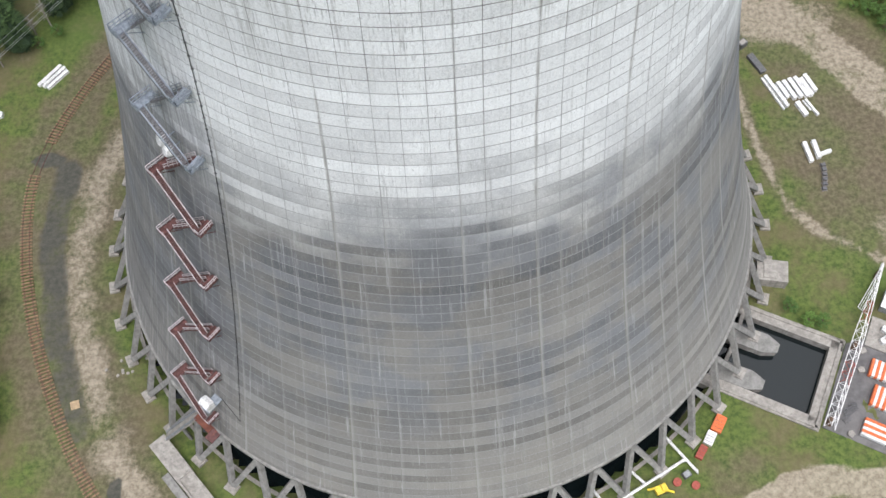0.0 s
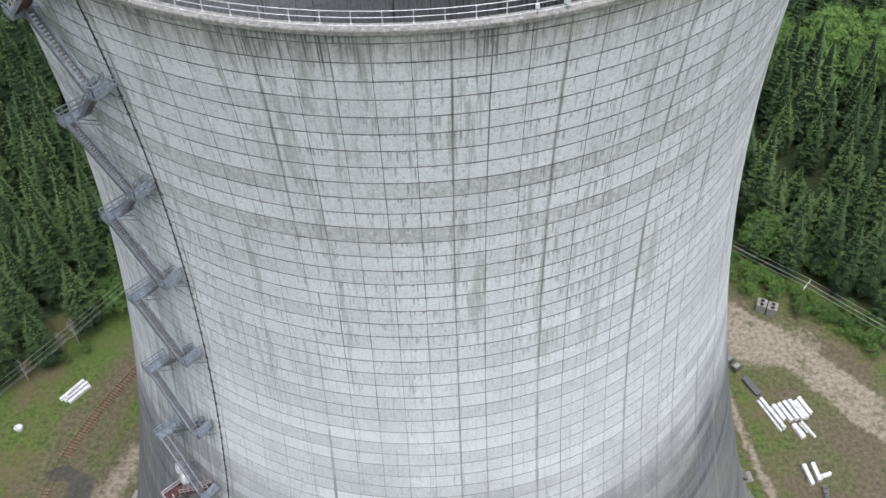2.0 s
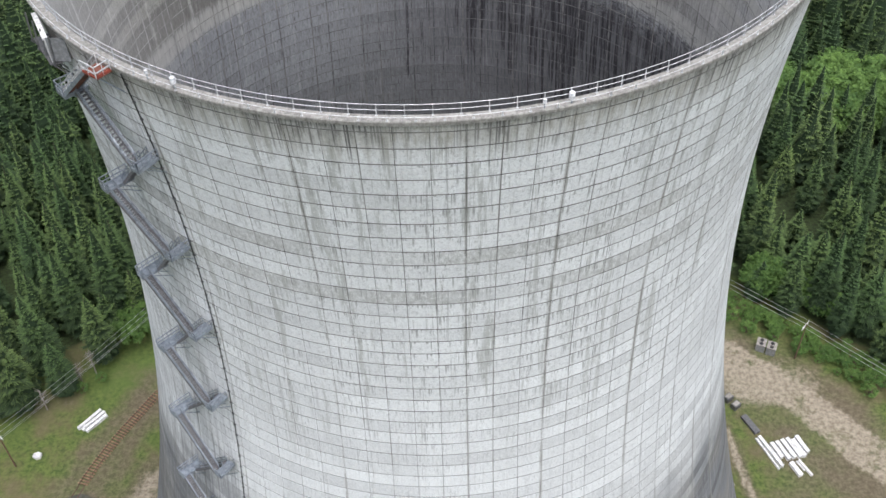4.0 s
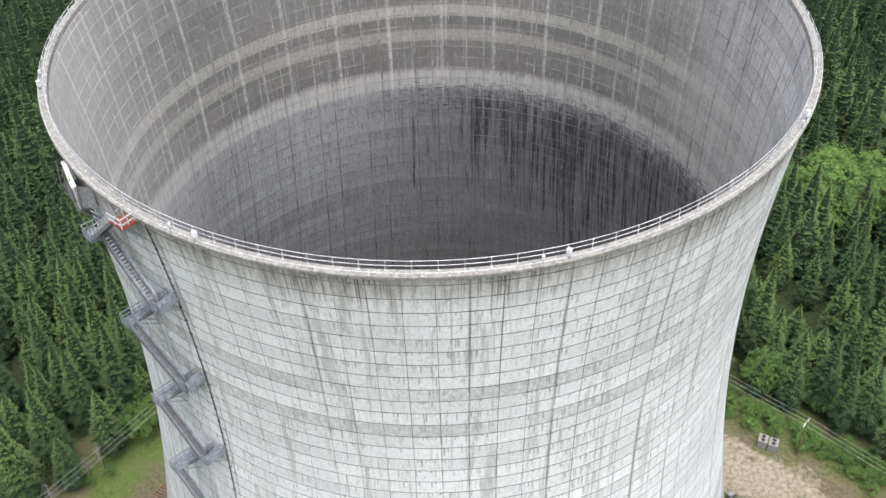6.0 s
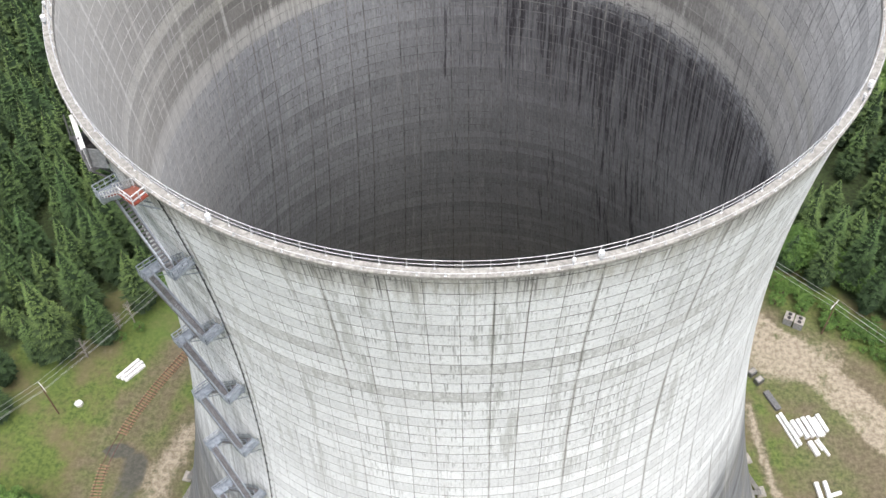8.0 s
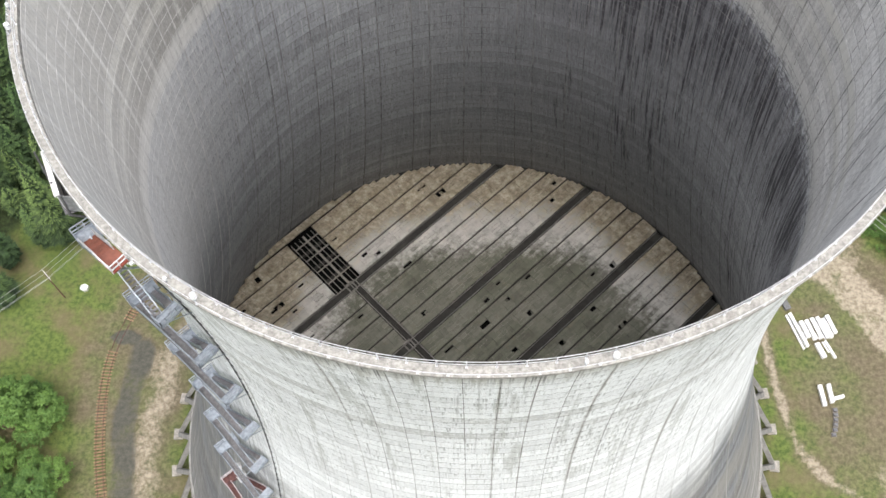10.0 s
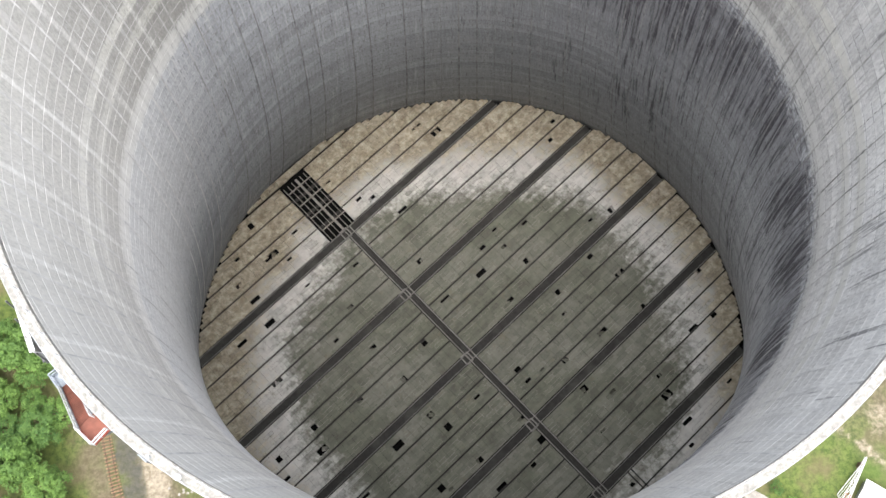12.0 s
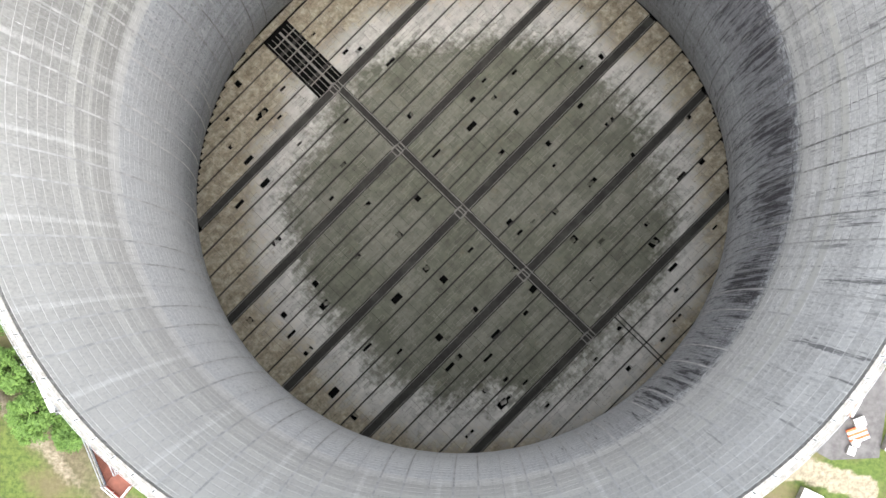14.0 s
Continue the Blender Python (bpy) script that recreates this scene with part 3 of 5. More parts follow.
def inside(x, y, poly):
    ok = np.ones(x.shape, bool)
    for (ax, ay), (bx, by) in zip(poly, poly[1:] + poly[:1]):
        ok &= (bx - ax) * (y - ay) - (by - ay) * (x - ax) < 0
    return ok


def ground():
    fine = np.arange(-126, 126.1, 1.4)
    far = [128.5, 133, 140, 150, 165, 185, 210, 245, 290, 350, 430, 560, 760, 1100, 1700, 2600]
    g = np.concatenate([-np.array(far)[::-1], fine, far])
    n = len(g)
    x, y = (a.ravel() for a in np.meshgrid(g, g, indexing="xy"))
    r = np.hypot(x, y)
    z = 0.12 * np.sin(x * 0.21 + 1) * np.sin(y * 0.17) + 0.06 * np.sin(x * 0.8 + y * 0.5)
    z *= np.clip((r - 70) / 10, 0, 1)
    z -= np.clip((r - 260) / 2340, 0, 1) * 4.0
    mid = np.mean(BASIN, axis=0)
    small = [(mid[0] + (p[0] - mid[0]) * 0.885, mid[1] + (p[1] - mid[1]) * 0.885) for p in BASIN]
    z[inside(x, y, small) | (r < 62.0)] = -3.2
    soft = lambda d, w, s: np.clip((w + s - d) / s, 0, 1)
    soil, gravel, mud = np.zeros_like(x), np.zeros_like(x), np.zeros_like(x)
    soil = np.maximum(soil, 0.22)
    soil = np.maximum(soil, 0.7 * soft(near_line(x, y, RAIL), 4, 8))
    soil = np.maximum(soil, 0.72 * soft(near_line(x, y, [(-79, 30), (-80, 0), (-75, -22), (-68, -42)]), 5, 6))
    soil = np.maximum(soil, 0.8 * soft(np.hypot((x + 100) * 0.7 + (y + 48) * 0.7, ((x + 100) * 0.7 - (y + 48) * 0.7) * 0.15), 4, 4))
    gravel = np.maximum(gravel, 0.6 * soft(np.hypot((x + 103) * 0.7 + (y + 50) * 0.7, ((x + 100) * 0.7 - (y + 48) * 0.7) * 0.1), 1, 2.5))
    soil = np.maximum(soil, 0.8 * soft(near_line(x, y, TRAIL), 4, 7))
    soil = np.maximum(soil, 0.75 * soft(near_line(x, y, HAUL), 9, 9))
    soil = np.maximum(soil, 0.78 * soft(np.hypot(x - 88, (y - 10) * 0.6), 10, 14))
    soil = np.maximum(soil, 0.8 * soft(near_line(x, y, RUT), 0.8, 2.5))
    soil = np.maximum(soil, 0.55 * soft(np.hypot(x - 52, y + 57), 4, 7))
    soil = np.maximum(soil, 0.5 * soft(np.hypot(x + 74, y - 24), 6, 10))
    gravel = np.maximum(gravel, 0.62 * soft(near_line(x, y, TRAIL), 1.2, 5.5))
    gravel = np.maximum(gravel, 1.1 * soft(near_line(x, y, DRIVE), 2.4, 1.0))
    gravel = np.maximum(gravel, 0.8 * soft(np.hypot((x - 78) * 0.6, y - 46), 4, 8))
    gravel = np.maximum(gravel, 0.62 * soft(near_line(x, y, HAUL), 2.5, 5))
    for off in (-3.4, -1.6, 2.2, 4.4):
        lane = [(px + off * 0.75, py + off * 0.7 + 1.3 * math.sin(px * 0.21 + off)) for px, py in HAUL]
        gravel = np.maximum(gravel, 0.85 * soft(near_line(x, y, lane), 0.4, 1.4))
    gravel = np.maximum(gravel, 0.8 * soft(near_line(x, y, RUT), 0.3, 1.7))
    gravel = np.maximum(gravel, 0.5 * soft(np.hypot(x - 90, y + 8), 2, 5))
    mud = np.maximum(mud, 0.95 * soft(np.hypot((x + 83) / 3.4, (y - 21) / 1.5), 0.8, 0.7))
    mud = np.maximum(mud, 0.9 * soft(np.hypot((x + 62) / 1.4, (y + 52) / 3), 0.7, 0.6))
    mud = np.maximum(mud, 0.6 * soft(near_line(x, y, [(-78, 18), (-79.5, 0), (-76.5, -20), (-70, -40)]), 2.2, 3))
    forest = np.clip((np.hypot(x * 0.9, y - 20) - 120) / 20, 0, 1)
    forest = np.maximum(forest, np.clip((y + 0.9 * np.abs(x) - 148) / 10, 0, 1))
    me = bpy.data.meshes.new("ground")
    i = np.arange((n - 1) * (n - 1))
    a = (i // (n - 1)) * n + i % (n - 1)
    me.from_pydata(np.stack([x, y, z], 1).tolist(), [], np.stack([a, a + 1, a + n + 1, a + n], 1).tolist())
    me.polygons.foreach_set("use_smooth", [True] * len(me.polygons))
    col = me.color_attributes.new("cover", "FLOAT_COLOR", "POINT")
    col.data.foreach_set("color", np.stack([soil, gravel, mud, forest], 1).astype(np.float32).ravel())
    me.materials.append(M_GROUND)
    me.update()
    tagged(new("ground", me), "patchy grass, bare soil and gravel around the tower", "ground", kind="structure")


ground()

# ---- the tower's shell ----
LIFTS = [RIM_Z - 0.6, LIFT_TOP]
while LIFTS[-1] > LIP_Z + 1.6:
    LIFTS.append(LIFTS[-1] - (2.0 - LIFTS[-1] * 0.001))
LIFTS[-1] = LIP_Z


def revolve(geo, rings, n, mat=0, close=False):
    """Joins circles (radius, height) into a skin; they run so that the skin's outside lies to their right going down."""
    start = len(geo.v)
    for r, z in rings:
        for i in range(n):
            q = 2 * math.pi * i / n
            geo.v.append((r * math.sin(q), -r * math.cos(q), z))
    m = len(rings)
    for j in range(m if close else m - 1):
        for i in range(n):
            a, b = start + j * n, start + (j + 1) % m * n
            geo.f.append((a + i, b + i, b + (i + 1) % n, a + (i + 1) % n))
            geo.m.append(mat)


tower = thing("cooling_tower", "tall unfinished hyperbolic cooling tower of weathered grey concrete", "cooling tower")
core = Geo()
zs = [LIP_Z + (RIM_Z - LIP_Z) * i / 90 for i in range(91)][::-1]
revolve(core, [(profile(z) - 0.03, z) for z in zs], 240)
core.v, outer_count = core.v, len(core.v)
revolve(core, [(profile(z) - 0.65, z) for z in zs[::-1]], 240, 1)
n_r = 240
for j0, j1 in ((90, 91), (181, 0)):
    for i in range(n_r):
        core.f.append((j0 * n_r + i, j1 * n_r + i, j1 * n_r + (i + 1) % n_r, j0 * n_r + (i + 1) % n_r))
        core.m.append(0)
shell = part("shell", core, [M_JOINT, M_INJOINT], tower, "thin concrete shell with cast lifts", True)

# cast panels of the outer face, 90 round every lift
GAP = 0.045


def panel_geo(geo, az, half, z1, z0):
    """One panel between two lifts, its face proud of the joints and its edges sloped."""
    n = 2
    ring = []
    for z, rise in ((z1 - 0.065, 0.0), (z1 - 0.075, 0.014), (z0 + 0.075, 0.014), (z0 + 0.065, 0.0)):
        r = profile(z) - 0.015 + rise
        inset = degrees_of(GAP if rise == 0 else GAP * 1.3, r)
        ring.append([around(az + (half - inset) * s, r, z) for s in (-1, 0, 1)])
    pts = [p for row in ring for p in row]
    faces = []
    for j in range(3):
        for i in range(n):
            faces.append((j * 3 + i, (j + 1) * 3 + i, (j + 1) * 3 + i + 1, j * 3 + i + 1))
    # side edges down to the joint
    l0, l1 = around(az - half + degrees_of(GAP * 0.5, ring[1][0].xy.length), profile(z1) - 0.03, z1 - 0.075), around(az - half + degrees_of(GAP * 0.5, ring[2][0].xy.length), profile(z0) - 0.03, z0 + 0.075)
    r0, r1 = around(az + half - degrees_of(GAP * 0.5, ring[1][0].xy.length), profile(z1) - 0.03, z1 - 0.075), around(az + half - degrees_of(GAP * 0.5, ring[2][0].xy.length), profile(z0) - 0.03, z0 + 0.075)
    pts += [l0, l1, r0, r1]
    faces += [(12, 13, 6, 3), (5, 8, 15, 14)]
    geo.add(pts, faces)


def degrees_of(length, r):
    return math.degrees(length / r)


def panels():
    rest = Geo()
    for i, (z1, z0) in enumerate(zip(LIFTS, LIFTS[1:])):
        count, step = 90, 4.0
        near = Geo()
        panel_geo(near, 0.0, step / 2, z1, z0)
        mesh = near.mesh("panel", M_OUT)
        for j in range(count):
            az = RIB_AZ + (j + 0.5) * step
            if i < 14 and (az < 44 or az > 318):
                ob = new("panel", mesh)
                ob.parent = shell
                ob.rotation_euler = (0, 0, radians(az))
            else:
                panel_geo(rest, az, step / 2, z1, z0)
    tagged(part("panel_field", rest, M_OUT, shell), kind="stuff")
    back = Geo()
    for z1, z0 in zip(LIFTS, LIFTS[1:]):
        if z0 < 22:
            continue
        count, half = 90, 2.0
        for j in range(count):
            az = RIB_AZ + (j + 0.5) * 2 * half
            pts = []
            for z, rise, g in ((z1 - 0.05, 0.0, 0.004), (z1 - 0.065, 0.02, 0.008), (z0 + 0.065, 0.02, 0.008), (z0 + 0.05, 0.0, 0.004)):
                r = profile(z) - 0.63 - rise
                pts += [around(az + (half - degrees_of(g, r)) * sd, r, z) for sd in (-1, 1)]
            back.add(pts, [(1, 3, 2, 0), (3, 5, 4, 2), (5, 7, 6, 4), (0, 2, 4, 6), (7, 5, 3, 1)])
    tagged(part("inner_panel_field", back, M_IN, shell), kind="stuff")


# lintel ring, coping and gutter
cope = Geo()
revolve(cope, [(42.05, RIM_Z - 0.55), (42.55, RIM_Z - 0.45), (42.6, RIM_Z - 0.08), (42.55, RIM_Z), (41.68, RIM_Z + 0.02), (41.63, RIM_Z - 0.6)], 240, 0, True)
part("coping", cope, M_COPE, tower, "stained concrete coping round the rim")
lint = Geo()
revolve(lint, [(61.25, LIP_Z + 0.05), (61.3, LIP_Z - 0.7), (60.0, LIP_Z - 0.75), (59.9, LIP_Z + 0.3)], 240, 0, True)
part("lintel", lint, M_COL, tower)

col = Geo()
top, foot = around(0, 60.7, LIP_Z - 0.6), around(3.6, 66.2, 0.3)
col.bar(top, foot, 1.0, 0.95, up=around(2, 1, 0))
col_mesh = col.mesh("column", M_COL)
col2 = Geo()
col2.bar(top, around(-3.6, 66.2, 0.3), 1.0, 0.95, up=around(-2, 1, 0))
col_mesh2 = col2.mesh("column", M_COL)
pad = Geo()
pad.box(around(3.6, 66.4, 0.2), (2.4, 2.0, 0.9), radians(3.6))
pad.box(around(3.6, 66.2, 0.75), (1.8, 1.4, 0.5), radians(3.6))
pad_mesh = pad.mesh("footing", M_WALL)
for i in range(50):
    for nm, me in (("column", col_mesh), ("column", col_mesh2), ("footing", pad_mesh)):
        ob = new(nm, me)
        ob.parent = tower
        ob.rotation_euler = (0, 0, radians(i * 7.2 - 5.2))
curb = Geo()
revolve(curb, [(63.6, 0.35), (63.6, -3.3), (62.9, -3.3), (62.9, 0.35)], 180, 0, True)
part("basin_curb", curb, M_WALL, tower)

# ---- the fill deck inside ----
# the base sheet paints in the darkness of the pit under the slabs
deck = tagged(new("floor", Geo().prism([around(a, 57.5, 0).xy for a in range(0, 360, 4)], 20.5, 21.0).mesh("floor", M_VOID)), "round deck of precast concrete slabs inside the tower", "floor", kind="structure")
U, W = Vector((0.705, 0.709)), Vector((0.709, -0.705))   # along the slab rows, along the cross channel
ROW, BAY = 4.68, 18.7


def deck_xy(u, w):
    return U * u + W * w


def inner_radius(z):
    return profile(z) - 0.66


M_GRATE = concrete("grate_beams", (0.30, 0.29, 0.265), 1.0, 0.3, False)
slab_geo = Geo()


def slab_shape(geo, lu, lw, at=(0, 0), drop=0.0):
    """A precast slab lying along U and W with chamfered upper edges."""
    c = 0.025
    pts = []
    for z, k2 in ((-0.35, 0.0), (-c, 0.0), (0.0, c)):
        for su, sw in ((-1, -1), (1, -1), (1, 1), (-1, 1)):
            p = U * (at[0] + su * (lu / 2 - k2)) + W * (at[1] + sw * (lw / 2 - k2))
            pts.append((p.x, p.y, z - drop))
    faces = [(8, 11, 10, 9)]
    for j in (0, 4):
        faces += [(j + i, j + 4 + i, j + 4 + (i + 1) % 4, j + (i + 1) % 4) for i in range(4)]
    geo.add(pts, faces)


SLAB_U, SLAB_W = 2.32, 3.84
slab_shape(slab_geo, SLAB_U - 0.015, SLAB_W)
slab_mesh = slab_geo.mesh("slab", M_DECK)
HOLES = [(1.4, 15.4), (-10.9, 18.4), (2.5, 14.2), (11.6, 19.1), (18.1, 12.3), (8.6, 10.8), (35.7, 9.8), (29.4, 30.6), (-40.7, 5.1), (-48.5, 12.3), (-44.3, 9.9),
         (-47.3, -0.5), (-39.3, -8.2), (-13.3, -6.9), (-9.2, 1.1), (-5.6, 4.1), (-22.2, -11.3), (-31.1, -17.2), (-28.2, -20.7), (-37.7, -23.7), (-44.8, -24.8),
         (-32.3, -31.0), (-27.5, -40.2), (-22.8, -44.9), (-7.4, -13.7), (-3.9, -16.1), (2.6, -22.5), (-5.1, -28.4), (-1.0, -32.5)]
HOLES += [(7.3, -27.3), (4.9, -39.0), (8.4, -41.9), (15.0, -17.9), (17.3, -19.6), (23.8, -7.3), (19.2, -2.3), (39.7, -8.8), (44.3, -13.2), (49.8, 8.2), (47.5, 18.0),
          (34.8, -34.3), (-41.4, 19.8), (-47.4, 25.3), (24.6, 20.0), (26.9, 3.9), (9.7, -4.3), (-13.9, -20.2), (17.0, 47.0), (-9.0, 47.5)]
CHANNELS = [1.2 + 18.6 * i for i in range(-2, 3)]
CROSS_U = -0.8


def build_deck():
    rnd, lost = random.Random(5), random.Random(8)
    rest, beams = Geo(), Geo()
    count = 0
    for bay in range(-4, 4):
        for j in range(4):
            wc = 1.2 + 18.6 * bay + 0.95 + 4.175 * (j + 0.5)
            for i in range(-25, 25):
                uc = (i + 0.5) * SLAB_U + ((0.35 if i >= 0 else -1.6) - 0.2 if -37 < wc < 39 else -0.8)
                p = deck_xy(uc, wc)
                reach = max(deck_xy(uc + a * SLAB_U / 2, wc + b * SLAB_W / 2).length for a in (-1, 1) for b in (-1, 1))
                if p.length > 57.5:
                    continue
                if -4.9 < uc < 2.1 and wc < -36:
                    continue
                spots = [deck_local(h, uc, wc) for h in HOLES if abs(deck_local(h, uc, wc)[0]) < SLAB_U / 2 and abs(deck_local(h, uc, wc)[1]) < SLAB_W / 2]
                z = DECK_Z + rnd.uniform(-0.03, 0.02)
                small = not spots and lost.random() < 0.075
                if small:
                    spots = [(lost.uniform(-0.5, 0.5), lost.uniform(-1.6, 1.6))]
                if reach > 56.2:
                    # cut pieces along the wall
                    for q in range(20):
                        wq, uq = wc + (q % 5 - 2) * SLAB_W / 5, uc + (q // 5 - 1.5) * SLAB_U / 4
                        if deck_xy(uq, wq).length < 55.9:
                            slab_shape(rest, SLAB_U / 4, SLAB_W / 5, (uq, wq), -z)
                elif spots:
                    hu, hw = spots[0]
                    half = lost.uniform(0.2, 0.4) if small else rnd.uniform(0.4, 0.75)
                    size = rnd.choice((SLAB_U * 0.5, SLAB_U * 0.6, SLAB_U))
                    lo, hi = max(-SLAB_W / 2, hw - half), min(SLAB_W / 2, hw + half)
                    for a, b in ((-SLAB_W / 2, lo), (hi, SLAB_W / 2)):
                        if b - a > 0.15:
                            slab_shape(rest, SLAB_U - 0.015, b - a, (uc, wc + (a + b) / 2), -z)
                    if size < SLAB_U:
                        keep = SLAB_U - size
                        slab_shape(rest, keep, hi - lo, (uc + (SLAB_U - keep) / 2 * (-1 if hu > 0 else 1), wc + (lo + hi) / 2), -z + 0.03)
                    if rnd.random() < 0.5:
                        beams.box((*deck_xy(uc + rnd.uniform(-0.6, 0.6), wc + (lo + hi) / 2), z - 0.9), (1.3, 0.9, 0.25), rnd.uniform(0, 3), 0, Euler((0.5, 0.3, 0)).to_matrix())
                elif p.length < 31.2 and count < 300:
                    ob = new("slab", slab_mesh)
                    ob.parent = deck
                    ob.matrix_basis = Matrix.Translation((p.x, p.y, z)) @ Euler((rnd.uniform(-1, 1) * 0.006, rnd.uniform(-1, 1) * 0.006, rnd.uniform(-1, 1) * 0.004)).to_matrix().to_4x4()
                    count += 1
                else:
                    slab_shape(rest, SLAB_U - 0.015, SLAB_W, (uc, wc), -z)
    for i in range(-22, 23):
        for wq in (-54.35, -55.2):
            if deck_xy(i * 0.9, wq).length < 56.0:
                slab_shape(rest, 0.88, 0.84, (i * 0.9, wq), -DECK_Z)
    tagged(part("slab_field", rest, M_DECK, deck), kind="stuff")
    # open channels between the bays and under the joints
    chan = Geo()
    ext = lambda w: math.sqrt(max(0.1, 55.6 ** 2 - w * w))
    for w in CHANNELS:
        e = ext(w)
        a, b = deck_xy(-e, w), deck_xy(e, w)
        chan.bar((a.x, a.y, DECK_Z - 0.75), (b.x, b.y, DECK_Z - 0.75), 1.75, 0.3)
        for s in (-1, 1):
            a, b = deck_xy(-e, w + s * 0.84), deck_xy(e, w + s * 0.84)
            part("channel_curb", Geo().bar((a.x, a.y, DECK_Z - 0.18), (b.x, b.y, DECK_Z - 0.18), 0.13, 0.5), M_COL, deck)
    for bay in range(-4, 4):
        for j in range(1, 4):
            w = 1.2 + 18.6 * bay + 0.95 + 4.175 * j
            if abs(w) < 54:
                e = ext(w) - 0.3
                a, b = deck_xy(-e, w), deck_xy(e, w)
                chan.bar((a.x, a.y, DECK_Z - 1.2), (b.x, b.y, DECK_Z - 1.2), 0.6, 0.6)
    part("channel_beams", chan, M_DARKC, deck, "dark concrete channels between the slabs")
    cross = Geo()
    for du, wd, z in ((0.0, 1.2, -0.5), (0.0, 0.2, -0.2)):
        a, b = deck_xy(CROSS_U + du, -36.8), deck_xy(CROSS_U + du, 39.2)
        cross.bar((a.x, a.y, DECK_Z + z), (b.x, b.y, DECK_Z + z), wd, 0.3)
    for du in (-0.72, 0.72):
        a, b = deck_xy(CROSS_U + du, -36.8), deck_xy(CROSS_U + du, 39.2)
        part("channel_curb", Geo().bar((a.x, a.y, DECK_Z - 0.05), (b.x, b.y, DECK_Z - 0.05), 0.2, 0.3), M_COL, deck)
    for du in (-0.45, 0.45):
        a, b = deck_xy(5.8 + du, 39.4), deck_xy(5.8 + du, 54.8)
        cross.bar((a.x, a.y, DECK_Z + 0.08), (b.x, b.y, DECK_Z + 0.08), 0.25, 0.2)
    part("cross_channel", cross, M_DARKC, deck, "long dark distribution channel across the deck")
    for w in CHANNELS:
        box = Geo()
        for a, b in (((-2.6, -1.0), (-2.6, 1.0)), ((-0.9, -1.0), (-0.9, 1.0)), ((-2.6, -1.0), (-0.9, -1.0)), ((-2.6, 1.0), (-0.9, 1.0))):
            p, q = deck_xy(a[0], w + a[1]), deck_xy(b[0], w + b[1])
            box.bar((p.x, p.y, DECK_Z + 0.0), (q.x, q.y, DECK_Z + 0.0), 0.22, 0.55)
        part("sump_frame", box, M_COL, deck)
    grate = Geo()
    for i in range(7):
        u = -4.8 + 6.8 * i / 6
        a, b = deck_xy(u, -53.0), deck_xy(u, -37.0)
        grate.bar((a.x, a.y, DECK_Z - 0.5), (b.x, b.y, DECK_Z - 0.5), 0.12 if i != 3 else 0.5, 0.25)
    for i in range(4):
        w = -51.2 + i * 3.7
        a, b = deck_xy(-4.9, w), deck_xy(2.1, w)
        grate.bar((a.x, a.y, DECK_Z - 0.2), (b.x, b.y, DECK_Z - 0.2), 0.2, 0.3)
    part("open_grate", grate, M_GRATE, deck, "open bay of bare beams without slabs")
    part("fallen_slabs", beams, M_DECK, deck)


def deck_local(h, uc, wc):
    v2 = Vector(h)
    return v2.dot(U) - uc, v2.dot(W) - wc


# ---- the stair on the shell ----
def stair_point(az, z, off):
    return around(az, profile(z) + off, z)


def rails(parent, mat, a, b, side, h=1.1, posts=4):
    """A guard rail of two bars and posts along a to b, set aside by side."""
    a, b = a + side, b + side
    for k2 in (0.55, h):
        part("rail_bar", Geo().bar(a + Vector((0, 0, k2)), b + Vector((0, 0, k2)), 0.09), mat, parent)
    for i in range(posts + 1):
        p = a.lerp(b, i / posts)
        part("rail_post", Geo().bar(p, p + Vector((0, 0, h)), 0.07), mat, parent)


def flight(stair, a, b, tread_mat, rail_mat):
    f = Geo()
    d = (b - a)
    flat = Vector((d.x, d.y, 0)).normalized()
    s = Vector((-flat.y, flat.x, 0))
    for k2 in (-0.4, 0.4):
        f.bar(a + s * k2, b + s * k2, 0.08, 0.3)
    n = max(6, int(abs(d.z) / 0.21))
    for i in range(n):
        p = a.lerp(b, (i + 0.5) / n)
        f.bar(p - s * 0.37 + Vector((0, 0, 0.05)), p + s * 0.37 + Vector((0, 0, 0.05)), 0.26, 0.05)
    ob = part("flight", f, tread_mat, stair)
    for k2 in (-0.4, 0.4):
        rails(ob, rail_mat, a, b, s * k2, 1.05, 6)


def landing(stair, az, z, off0, off1, width, floor_mat, rail_mat, open_side):
    """A platform standing out from the wall; rails on its far end, its outer edge and its back."""
    rad, tan = around(az, 1, 0), around(az + 90, 1, 0)
    r = profile(z)
    c = around(az, r + (off0 + off1) / 2, z)
    f = Geo()
    f.bar(c - rad * (off1 - off0) / 2, c + rad * (off1 - off0) / 2, width, 0.08)
    for k2 in (-1, 1):
        f.bar(c - rad * (off1 - off0) / 2 + tan * k2 * width / 2, c + rad * (off1 - off0) / 2 + tan * k2 * width / 2, 0.1, 0.36)
    f.bar(c + rad * (off1 - off0) / 2 - tan * width / 2, c + rad * (off1 - off0) / 2 + tan * width / 2, 0.1, 0.36)
    low = around(az, profile(z - 2.2) - 0.2, z - 2.2)
    for k2 in (-0.4, 0.4):
        f.bar(low + tan * k2 * width, c + rad * (off1 - off0) * 0.3 + tan * k2 * width, 0.08)
    ob = part("landing", f, floor_mat, stair)
    edge = tan * open_side * width / 2
    a0, a1 = c - rad * (off1 - off0) / 2, c + rad * (off1 - off0) / 2
    rails(ob, rail_mat, a0, a1, edge, 1.1, 4)
    rails(ob, rail_mat, a1 - tan * width / 2, a1 + tan * width / 2, Vector((0, 0, 0)), 1.1, 2)


